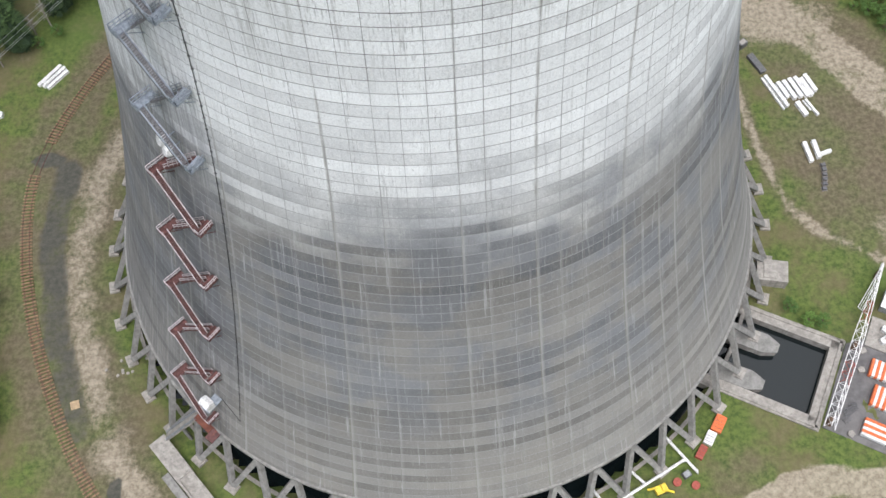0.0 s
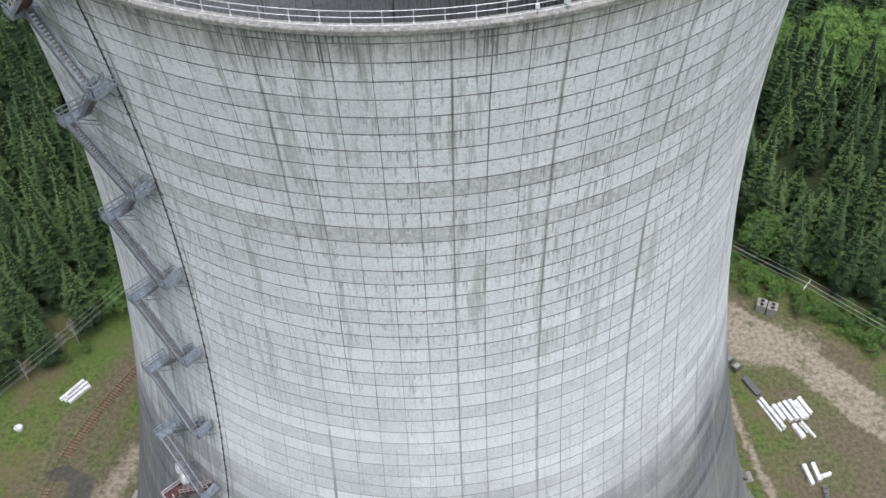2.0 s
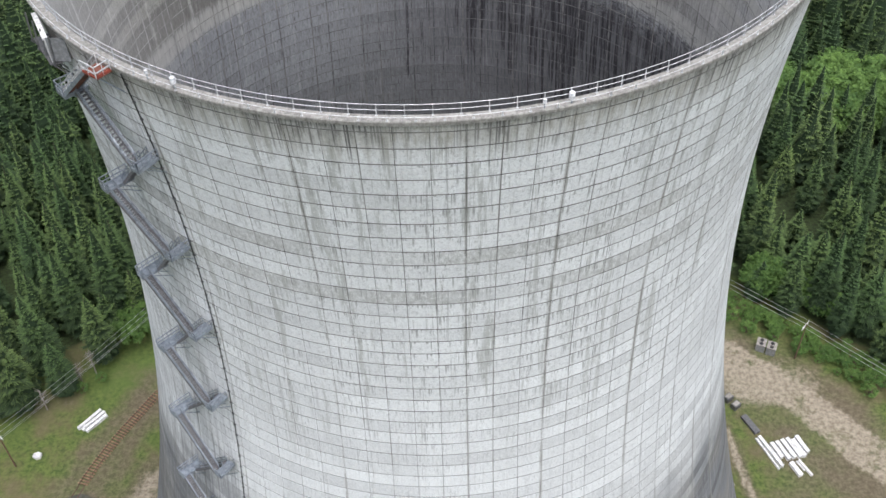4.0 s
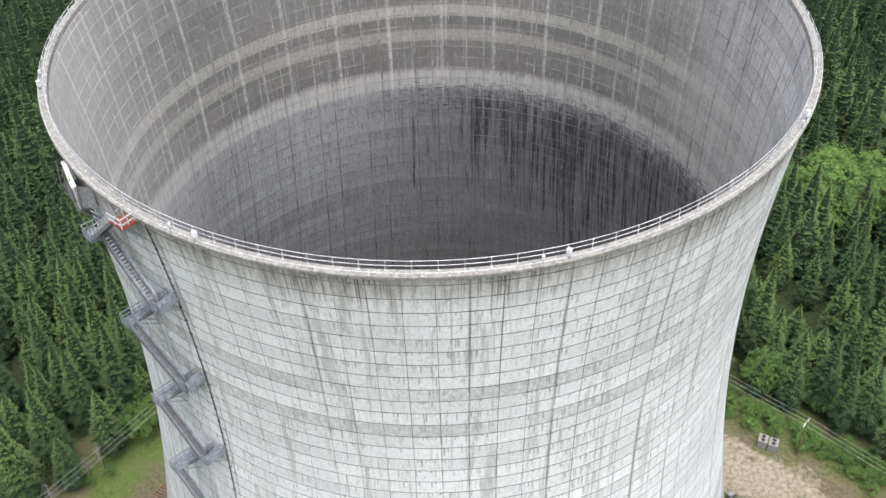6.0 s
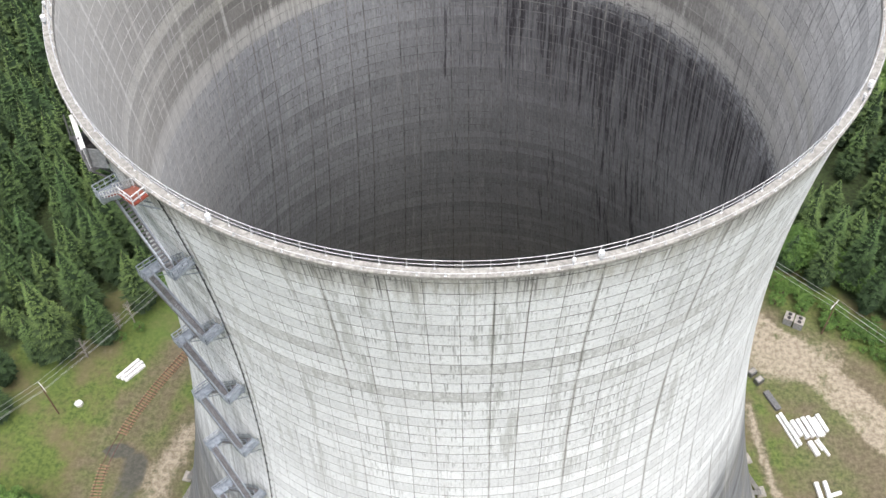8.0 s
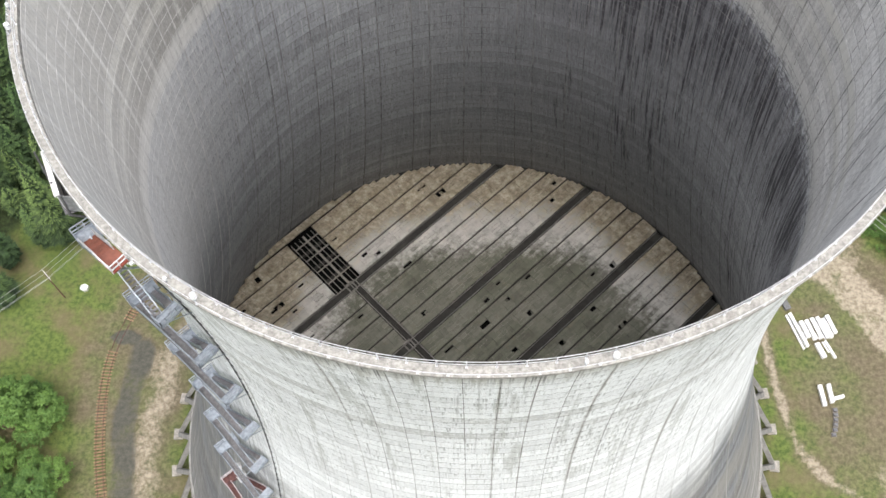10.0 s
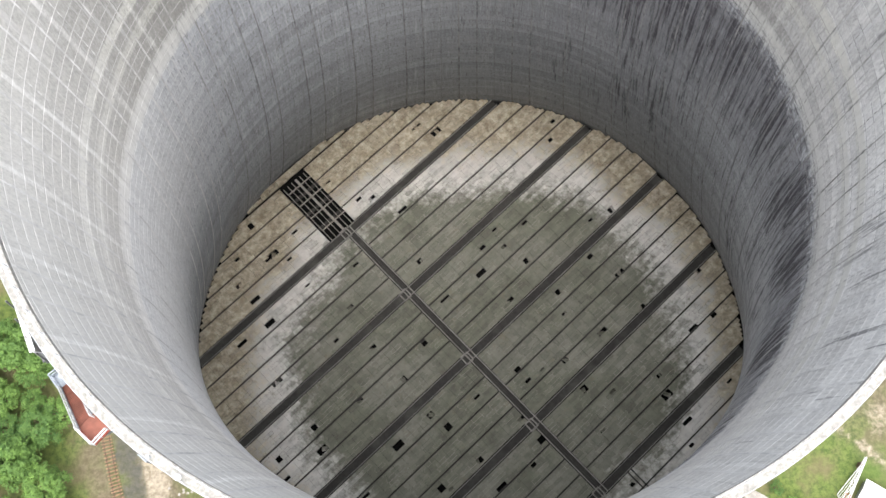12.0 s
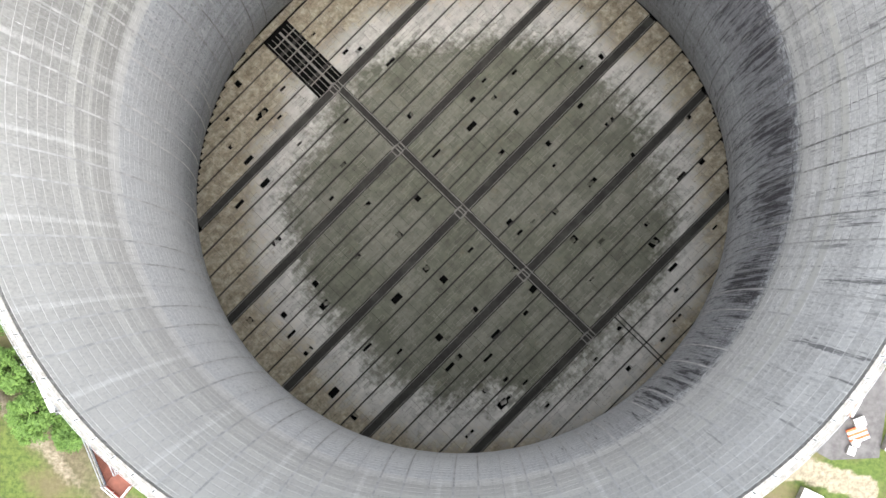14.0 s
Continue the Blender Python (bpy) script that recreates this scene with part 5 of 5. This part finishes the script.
# ---- small things on the grass by the columns ----
def grass_things():
    rnd = random.Random(21)
    for x, y, l, w, rz, mat, label in ((49.3, -46.8, 3.2, 1.9, 58, M_ORANGE, "orange painted steel skip on the grass"), (47.2, -49.4, 2.6, 1.6, 58, M_WHITE, "white slatted steel skip on the grass"), (45.2, -51.9, 2.6, 1.3, 55, M_RED, "dark red steel skip on the grass")):
        t = thing("steel_skip", label, "skip", "skips on the grass", (x, y, 0), rz)
        part("floor", Geo().box((0, 0, 0.15), (l, w, 0.15)), M_DIM, t)
        for sx, sy, a, b in ((0, -1, l, 0.08), (0, 1, l, 0.08), (-1, 0, 0.08, w), (1, 0, 0.08, w)):
            part("side", Geo().box((sx * l / 2, sy * w / 2, 0.55), (a, b, 0.9)), mat, t)
        for i in range(5):
            part("slat", Geo().box(((i - 2) * l / 5, 0, 0.95 + 0.03 * (i % 2)), (l / 5 - 0.08, w * 0.96, 0.08)), mat, t)
    p = thing("pipe_frame", "white steel pipework standing by the columns", "pipework")
    for a, b in (((28.7, -60.0), (42.0, -53.0)), ((39.0, -48.6), (43.8, -55.4)), ((34.1, -57.0), (31.0, -53.6)), ((24.6, -57.4), (26.6, -60.5))):
        part("pipe", Geo().tube((*a, 0.75), (*b, 0.75), 0.28, None, 12), M_WHITE, p)
    for x, y in ((28.7, -60.0), (42.0, -53.0), (39.0, -48.6), (43.8, -55.4), (34.1, -57.0)):
        part("leg", Geo().tube((x, y, -0.1), (x, y, 0.8), 0.12), M_STEEL, p)
        part("flange", Geo().tube((x - 0.1, y, 0.75), (x + 0.1, y, 0.75), 0.42, None, 12), M_WHITE, p)
    y0 = thing("yellow_machine", "bright yellow compact machine with folded arm", "machine", at=(36.8, -58.2, 0), rz=20)
    part("body", Geo().box((0, 0, 0.8), (2.2, 1.5, 1.0)).box((0.5, 0, 1.5), (0.9, 1.1, 0.6)), M_YELLOW, y0)
    part("arm", Geo().bar((-0.8, 0.5, 1.2), (-2.2, 0.9, 0.5), 0.35).bar((1.0, -0.7, 0.9), (2.0, -1.3, 0.3), 0.35), M_YELLOW, y0)
    for sx in (-0.7, 0.7):
        for sy in (-0.8, 0.8):
            part("wheel", Geo().tube((sx, sy - 0.12, 0.35), (sx, sy + 0.12, 0.35), 0.36, None, 14), M_BLACK, y0)
    for x, y in ((40.0, -57.0), (43.2, -57.8)):
        d = thing("cable_drum", "red oxide steel drum lying in the grass", "drum", "drums", (x, y, 0), rnd.uniform(0, 90))
        part("flange", Geo().tube((0, 0, 0.0), (0, 0, 0.12), 0.75, None, 16), M_RED, d)
        part("core", Geo().tube((0, 0, 0.12), (0, 0, 0.6), 0.4, None, 14), M_RED, d)
        part("flange", Geo().tube((0, 0, 0.6), (0, 0, 0.72), 0.75, None, 16), M_RED, d)
    g = thing("generator_box", "dark grey boxed generator on the grass", "generator", at=(41.8, -55.8, 0), rz=30)
    part("body", Geo().box((0, 0, 0.55), (1.4, 1.2, 1.2)), M_DIM, g)
    part("lid", Geo().box((0, 0, 1.2), (1.2, 1.0, 0.12)), M_GREYB, g)
    w = thing("wooden_pallet_board", "square tan board lying on the mud", "board", at=(-71.1, -34.8, 0.0), rz=15)
    for i in range(5):
        part("plank", Geo().box((0, (i - 2) * 0.34, 0.12), (1.7, 0.31, 0.08)), M_TANWOOD, w)
    for i in range(2):
        part("bearer", Geo().box(((i - 0.5) * 1.2, 0, 0.04), (0.12, 1.6, 0.1)), M_WOOD, w)


M_TANWOOD = plain("tan_board", (0.45, 0.33, 0.2), 0.8)
grass_things()


# ---- stacked white members, planks, pallets ----
def beam_thing(a, b, w, h, z=0.0, mat=None, label="white painted precast member lying on the ground", name="white_beam", group="white beams"):
    a, b = Vector(a), Vector(b)
    c = (a + b) / 2
    t = thing(name, label, "beam", group, (c.x, c.y, z), math.degrees(math.atan2(b.y - a.y, b.x - a.x)))
    l = (b - a).length
    part("web", Geo().box((0, 0, h / 2), (l, w * 0.55, h)), mat or M_WHITE, t)
    part("flange", Geo().box((0, 0, h - 0.06), (l * 0.99, w, 0.16)), mat or M_WHITE, t)
    part("flange", Geo().box((0, 0, 0.06), (l * 0.99, w, 0.16)), mat or M_WHITE, t)


def stacks():
    d1 = Vector((1.6, -4.6))
    for i, (x, y, l) in enumerate(((75.9, 28.6, 4.4), (77.2, 28.9, 5.2), (78.5, 29.4, 5.4), (79.8, 29.7, 5.6), (81.0, 29.3, 5.0), (82.1, 30.2, 4.8))):
        e = d1.normalized() * l
        beam_thing((x, y), (x + e.x, y + e.y), 0.95, 0.9)
    beam_thing((73.6, 30.6), (76.9, 22.2), 0.8, 0.8)
    beam_thing((72.8, 30.2), (76.0, 21.6), 0.45, 0.5)
    beam_thing((79.0, 23.2), (80.4, 19.6), 1.1, 0.8)
    beam_thing((81.0, 23.8), (82.9, 19.6), 0.55, 0.6)
    beam_thing((80.4, 23.6), (81.6, 21.0), 0.3, 0.4)
    beam_thing((78.3, 12.9), (78.9, 8.0), 0.9, 0.8)
    beam_thing((80.3, 13.2), (80.7, 8.8), 0.9, 0.8)
    beam_thing((81.2, 9.8), (83.5, 10.5), 0.7, 0.7)
    beam_thing((71.4, 36.6), (73.6, 31.6), 1.5, 0.7, 0, M_DIM, "dark grey steel channel lying on the ground", "steel_channel", "steel channels")
    for x0, y0, x1, y1 in ((-87.0, 40.6, -82.6, 46.0), (-85.9, 40.2, -81.6, 45.4), (-84.9, 39.8, -80.9, 44.4)):
        beam_thing((x0, y0), (x1, y1), 0.8, 0.7)
    beam_thing((-86.0, 41.5), (-85.0, 40.6), 0.6, 0.6, 0.7)
    rnd = random.Random(2)
    for i in range(6):
        p = thing("timber_pallet", "grey weathered pallet with blocks on it", "pallet", "row of pallets", (81.1 - 0.12 * i * i * 0.35, 7.2 - i * 1.15, 0), rnd.uniform(-8, 8))
        for j in range(5):
            part("board", Geo().box((0, (j - 2) * 0.22, 0.16), (1.2, 0.18, 0.05)), M_WOODGREY, p)
        for j in range(3):
            part("bearer", Geo().box(((j - 1) * 0.5, 0, 0.06), (0.1, 1.0, 0.15)), M_WOODGREY, p)
        part("block", Geo().box((0, 0, 0.42), (0.9, 0.7, 0.45)), M_DIM, p)
    for x, y in ((68.9, 41.6), (70.2, 39.4)):
        c = thing("steel_tank", "small grey steel tank with a pale lid", "tank", "tanks by the road", (x, y, 0), 35)
        part("body", Geo().box((0, 0, 0.7), (2.0, 1.5, 1.6)), M_DIM, c)
        part("lid", Geo().box((0, 0, 1.55), (1.5, 1.0, 0.14)), M_WALL, c)
    for x, y, rz in ((80.7, 57.2, -25), (83.0, 55.9, -25)):
        c = thing("cooler_unit", "boxy grey cooling unit with round fan openings", "cooler unit", "cooler units", (x, y, 0), rz)
        part("body", Geo().box((0, 0, 1.1), (2.2, 2.6, 2.4)), M_GREYB, c)
        part("rim", Geo().box((0, 0, 2.35), (2.3, 2.7, 0.14)), M_WALL, c)
        for k2 in (-0.6, 0.6):
            part("fan_opening", Geo().tube((0, k2, 2.36), (0, k2, 2.5), 0.5, None, 16), M_BLACK, c)
    s = single("boulder", Geo().prism([(0.9, -0.6), (1.0, 0.5), (0.1, 0.9), (-0.8, 0.5), (-0.9, -0.4), (0, -0.9)], -0.1, 0.8), M_WHITE, "pale boulder lying in the grass", "boulder", at=(-95.0, 33.4, 0))
    for i in range(9):
        r = thing("rubble_stone", "pale stone in the rough grass", "stone", "loose stones", (rnd.uniform(-66, -58), rnd.uniform(-30, -26), 0), rnd.uniform(0, 90))
        part("stone", Geo().prism([(0.3, -0.2), (0.3, 0.2), (0, 0.3), (-0.3, 0.1), (-0.2, -0.25)], -0.05, 0.25), M_WALL, r)


M_WOODGREY = plain("grey_timber", (0.22, 0.2, 0.18), 0.9, 0.0, 4.0)
stacks()


# ---- poles and lines ----
def pole_line(name, poles, spread, label):
    tops = []
    for x, y, h, rz in poles:
        t = thing("utility_pole", label, "utility pole", "poles of the line", (x, y, 0), rz)
        part("post", Geo().tube((0, 0, -0.5), (0, 0, h), 0.2, 0.13, 9), M_WOOD, t)
        for dz in (0.25, 0.95):
            part("crossarm", Geo().box((0, 0.16, h - dz), (3.0, 0.14, 0.2)), M_WHITE, t)
        c, s = math.cos(radians(rz)), math.sin(radians(rz))
        ends = []
        for k2 in (-1.35, 0.0, 1.35):
            part("insulator", Geo().tube((k2, 0.16, h - 0.15), (k2, 0.16, h + 0.15), 0.09, 0.05, 8), M_LAMP, t)
            ends.append(Vector((x + k2 * c, y + k2 * s, h + 0.15)))
        ends.append(Vector((x + 0.9 * c, y + 0.9 * s, h - 0.9)))
        tops.append(ends)
    lines = thing("overhead_line", "thin bright power cables sagging between poles", "power line", "overhead lines")
    for a, b in zip(tops, tops[1:]):
        for p, q in zip(a, b):
            g = Geo()
            n = 14
            pts = [p.lerp(q, i / n) - Vector((0, 0, 4 * (p - q).length * 0.018 * (i / n) * (1 - i / n))) for i in range(n + 1)]
            g.line(pts, 0.045)
            part("cable", g, M_CABLE, lines)


pole_line("west", [(-58, 86, 13, -37), (-99.4, 30.9, 13, -45), (-150, -12, 13, -48)], 1.4, "brown timber power pole with white crossarms")
pole_line("east", [(50, 92, 13, 45), (88.4, 53.4, 13, 45), (135, 8, 13, 45)], 1.4, "brown timber power pole with white crossarms")


def dead_trees():
    rnd = random.Random(31)
    for x, y, h in ((-86.2, 57.5, 9), (-89.5, 55.5, 7), (-96, 47, 8)):
        t = thing("dead_tree", "leafless bleached tree at the wood's edge", "tree", "dead trees", (x, y, 0), rnd.uniform(0, 360))
        part("trunk", Geo().tube((0, 0, -0.3), (0.2, 0.1, h), 0.2, 0.04, 6), M_DEAD, t)
        for i in range(26):
            z = h * rnd.uniform(0.25, 0.95)
            q = rnd.uniform(0, 6.28)
            l = rnd.uniform(1.2, 3.2) * (1.2 - z / h)
            e = Vector((l * math.cos(q), l * math.sin(q), z + l * 0.5))
            g = Geo().tube((0.15 * z / h, 0, z), e, 0.06, 0.02, 4)
            for k2 in range(3):
                m = Vector((0.15 * z / h, 0, z)).lerp(e, 0.4 + 0.2 * k2)
                g.tube(m, m + Vector((rnd.uniform(-0.7, 0.7), rnd.uniform(-0.7, 0.7), rnd.uniform(0.1, 0.7))), 0.03, 0.01, 3)
            part("branch", g, M_DEAD, t)


dead_trees()

# ---- woods ----
def conifer(geo, base, h, r, levels, arms, rnd, sprays, wide=1.0):
    """A pointed crown: whorls of boughs round a dense core, each bough a rib with thin side sprays."""
    bx, by, bz = base
    lean = Vector((rnd.uniform(-0.02, 0.02), rnd.uniform(-0.02, 0.02)))
    pts, faces, young = [], [], []
    tone = rnd.random()
    lobe = [rnd.uniform(0.86, 1.12) for _ in range(9)]
    # the dense inner needles round the stem, coloured darkest for inner shade
    n = 8
    for t, w in ((0.0, 0.5), (0.12, 0.62), (0.35, 0.6), (0.62, 0.55), (0.85, 0.5), (0.985, 0.0)):
        for i in range(n):
            q = 6.283 * i / n + t * 5
            rr = r * w * (1 - t) ** 0.9 * rnd.uniform(0.7, 1.3) + 0.03
            pts.append((bx + lean.x * h * t + rr * math.cos(q), by + lean.y * h * t + rr * math.sin(q), bz + h * (0.08 + 0.92 * t)))
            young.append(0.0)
    for j in range(5):
        for i in range(n):
            faces.append((j * n + i, j * n + (i + 1) % n, j * n + n + (i + 1) % n, j * n + n + i))

    def spray(a, b, tip, ga, gt):
        k1 = len(pts)
        pts.extend((a, b, tip))
        young.extend((ga, ga, gt))
        faces.append((k1, k1 + 1, k1 + 2))

    for lv in range(levels):
        t = min(max((lv + rnd.uniform(-0.4, 0.4)) / levels, 0.0), 0.98)
        z = h * (0.12 + 0.88 * t)
        reach0 = r * (1 - t) ** 0.9 * (0.7 + 0.3 * min(1.0, t * 5)) * lobe[int(t * 8.9)] + 0.15
        turn = rnd.uniform(0, 6.28)
        n = max(5, round(arms * (1 - 0.5 * t)))
        for i in range(n):
            if rnd.random() < 0.05:
                continue
            q = turn + 6.283 * i / n + rnd.uniform(-0.25, 0.25)
            reach = reach0 * rnd.uniform(0.7, 1.15)
            ca, sa = math.cos(q), math.sin(q)
            ox, oy, oz = bx + lean.x * z, by + lean.y * z, bz + z
            sag = reach * rnd.uniform(0.10, 0.42) * (1.0 - 1.25 * t)
            # brighter with height: light on the tops, shade low down, put into colour
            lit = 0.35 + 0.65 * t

            def at(u, v, dz=0.0):
                return (ox + ca * reach * u - sa * reach * v, oy + sa * reach * u + ca * reach * v, oz - sag * u + reach * 0.16 * u * u + dz)

            for j in range(sprays):
                u = 0.34 + 0.42 * (j + rnd.random() * 0.6) / sprays
                for sg in (-1, 1):
                    v = sg * wide * (0.27 - 0.16 * u) * rnd.uniform(0.7, 1.25)
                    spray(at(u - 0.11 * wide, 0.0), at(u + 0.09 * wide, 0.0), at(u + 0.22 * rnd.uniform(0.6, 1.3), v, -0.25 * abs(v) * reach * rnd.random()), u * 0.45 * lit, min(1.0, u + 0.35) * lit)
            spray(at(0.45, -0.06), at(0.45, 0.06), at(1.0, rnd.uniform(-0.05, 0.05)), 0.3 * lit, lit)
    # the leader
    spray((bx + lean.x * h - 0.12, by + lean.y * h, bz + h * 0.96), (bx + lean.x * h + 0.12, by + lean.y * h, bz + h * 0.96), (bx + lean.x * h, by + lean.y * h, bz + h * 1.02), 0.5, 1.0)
    geo.add(pts, faces)
    return [(g, tone) for g in young]


def lay_growth_and_light(me, young):
    """Lays each point's share of young tips and painted light, and its tree's own tone, into the mesh."""
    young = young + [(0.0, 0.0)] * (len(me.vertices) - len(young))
    col = me.color_attributes.new("growth_and_light", "FLOAT_COLOR", "POINT")
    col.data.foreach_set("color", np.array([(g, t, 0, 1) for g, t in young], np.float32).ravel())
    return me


def leafy(geo, h, r, clumps, rnd):
    """A broad crown: many small leaf sprays in uneven clumps."""
    for i in range(clumps):
        q, e = rnd.uniform(0, 6.28), rnd.uniform(-0.3, 1.0)
        rad = r * rnd.uniform(0.5, 1.0) * math.sqrt(max(0.05, 1 - max(0, e) ** 2 * 0.85))
        c = Vector((rad * math.cos(q), rad * math.sin(q), h * 0.55 + e * h * 0.42))
        size = r * rnd.uniform(0.13, 0.27)
        pts, faces = [], []
        for j in range(48):
            d = Vector((rnd.gauss(0, 1), rnd.gauss(0, 1), rnd.gauss(0.45, 0.75))).normalized()
            p = c + d * size * rnd.uniform(0.45, 1.2)
            up = (d + Vector((0, 0, 0.8)) + Vector((rnd.gauss(0, 0.5), rnd.gauss(0, 0.5), 0))).normalized()
            a = (Matrix.Rotation(rnd.uniform(0, 6.28), 3, up) @ up.orthogonal().normalized()) * size * rnd.uniform(0.2, 0.36)
            b = up.cross(a) * rnd.uniform(0.6, 0.9)
            k0 = len(pts)
            pts += [p - a - b * 0.6, p + a - b * 0.6, p + b]
            faces.append((k0, k0 + 1, k0 + 2))
        geo.add(pts, faces)


def wooded(x, y):
    """Where the woods stand, with a wavy edge."""
    wob = 4 * math.sin(x * 0.09) + 3 * math.sin(y * 0.13 + 2)
    r = math.hypot(x, y)
    if x > 60:
        return y + wob > 78 - (x - 77) * 0.9 and not (x > 128 and y < 4)
    if x < -66:
        return y + wob > 64 + (x + 75) * 0.92 and not (x < -120 and y < 12)
    return y + wob > 92


def woods():
    rnd = random.Random(11)
    spots = []
    step = 7.6
    for i in range(-29, 30):
        for j in range(-2, 47):
            x, y = (i + rnd.uniform(-0.36, 0.36)) * step, (j + rnd.uniform(-0.36, 0.36)) * step
            # a forest road cuts through on the east side
            road = near_line(np.array([x]), np.array([y]), [(90, 116), (96, 108), (101, 102), (110, 95), (115, 86), (121, 75), (132, 60)])[0] < 2.6
            road = road or (106 < x < 140 and 140 < y < 158)
            if wooded(x, y) and not road and rnd.random() < 0.94 and abs(x) < 118 + 0.28 * y:
                spots.append((math.hypot(x, y), x, y))
    spots.sort()
    kinds = []
    for h, r, lv, arms in ((28, 5.9, 34, 15), (22, 5.4, 28, 15), (32, 6.2, 38, 15), (16, 4.6, 22, 14), (26, 4.7, 33, 14)):
        crown, trunk = Geo(), Geo()
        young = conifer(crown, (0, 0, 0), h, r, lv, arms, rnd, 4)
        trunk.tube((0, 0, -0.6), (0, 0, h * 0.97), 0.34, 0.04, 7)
        kinds.append((lay_growth_and_light(crown.mesh("crown", M_CONIFER), young), trunk.mesh("trunk", M_BARK)))
    rest, stems, young = Geo(), Geo(), []
    for n, (dist, x, y) in enumerate(spots):
        z = -max(0, math.hypot(x, y) - 260) / 2340 * 4
        if n < 290:
            crown, trunk = kinds[rnd.randrange(5)]
            t = thing("conifer_tree", "tall dark green fir at the edge of the woods", "tree", "firs of the woods", (x, y, z), rnd.uniform(0, 360))
            w = rnd.uniform(0.85, 1.12)
            t.scale = (w, w, rnd.uniform(0.7, 1.15))
            part("trunk", trunk, None, t)
            part("crown", crown, None, t)
        else:
            h = rnd.uniform(19, 32) * (1.3 if y > 165 else 1.0)
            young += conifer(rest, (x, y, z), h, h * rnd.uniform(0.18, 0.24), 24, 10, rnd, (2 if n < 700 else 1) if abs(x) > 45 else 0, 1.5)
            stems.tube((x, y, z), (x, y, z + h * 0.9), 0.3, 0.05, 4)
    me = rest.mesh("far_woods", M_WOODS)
    far = tagged(new("far_woods", lay_growth_and_light(me, young)), "dense dark conifer forest reaching to the distance", "forest", kind="stuff")
    part("trunk_field", stems, M_BARK, far)


def broadleaf_trees():
    rnd = random.Random(3)
    kinds = []
    for h, r, c in ((9, 4.4, 70), (7, 3.6, 60), (12, 5.2, 85), (3.2, 2.0, 34)):
        crown, trunk = Geo(), Geo()
        leafy(crown, h, r, c, rnd)
        trunk.tube((0, 0, -0.4), (0, 0, h * 0.55), 0.22, 0.12, 7)
        for i in range(6):
            q = i * 1.05
            trunk.tube((0, 0, h * (0.3 + 0.04 * i)), (r * 0.6 * math.cos(q), r * 0.6 * math.sin(q), h * (0.55 + 0.05 * i)), 0.1, 0.03, 5)
        kinds.append((crown.mesh("crown", M_LEAF), trunk.mesh("trunk", M_BARK)))

    def put(kind, x, y, s=1.0):
        t = thing("broadleaf_tree" if kind != 3 else "bush", "bright green leafy tree on the grass" if kind != 3 else "low bright green bush in the grass", "tree" if kind != 3 else "bush", "young leafy trees", (x, y, 0), rnd.uniform(0, 360))
        t.scale = (s, s, s * rnd.uniform(0.85, 1.15))
        part("trunk", kinds[kind][1], None, t)
        part("crown", kinds[kind][0], None, t)

    for i in range(46):
        x, y = rnd.uniform(-118, -88), rnd.uniform(-52, 8)
        if x < -88 + (y + 22) * -0.22 - 1 and near_line(np.array([x]), np.array([y]), RAIL)[0] > 7:
            put(rnd.choice((0, 1, 1, 2)), x, y, rnd.uniform(0.8, 1.2))
    for x, y in ((-77, 67), (-81, 69), (-75, 72), (-73, 77), (-79, 75)):
        put(1, x, y, 1.1)
    for i in range(34):
        put(2, 105 + (i % 7) * 5.6 + rnd.uniform(-2, 2), 140 + (i // 7) * 4.2 + rnd.uniform(-1.5, 1.5), rnd.uniform(1.15, 1.6))
    for i in range(22):
        t = i / 21
        put(rnd.choice((0, 1, 3)), 84 + 38 * t + rnd.uniform(-4, 4), 76 - 14 * t + rnd.uniform(-4, 4), rnd.uniform(0.8, 1.3))
    for i in range(110):
        t = i / 109
        x, y = 74 + 50 * t + rnd.uniform(-2, 2), 71 - 42 * t + rnd.uniform(-4, 6)
        put(3, x, y, rnd.uniform(0.5, 1.2))
    for x, y in ((70, -27.5), (72.5, -28.0), (67, -24.5), (-88, 52), (-84, 55)):
        put(3, x, y, 0.8)


woods()
broadleaf_trees()

# ---- pieces of the shell and the deck ----
panels()
build_deck()
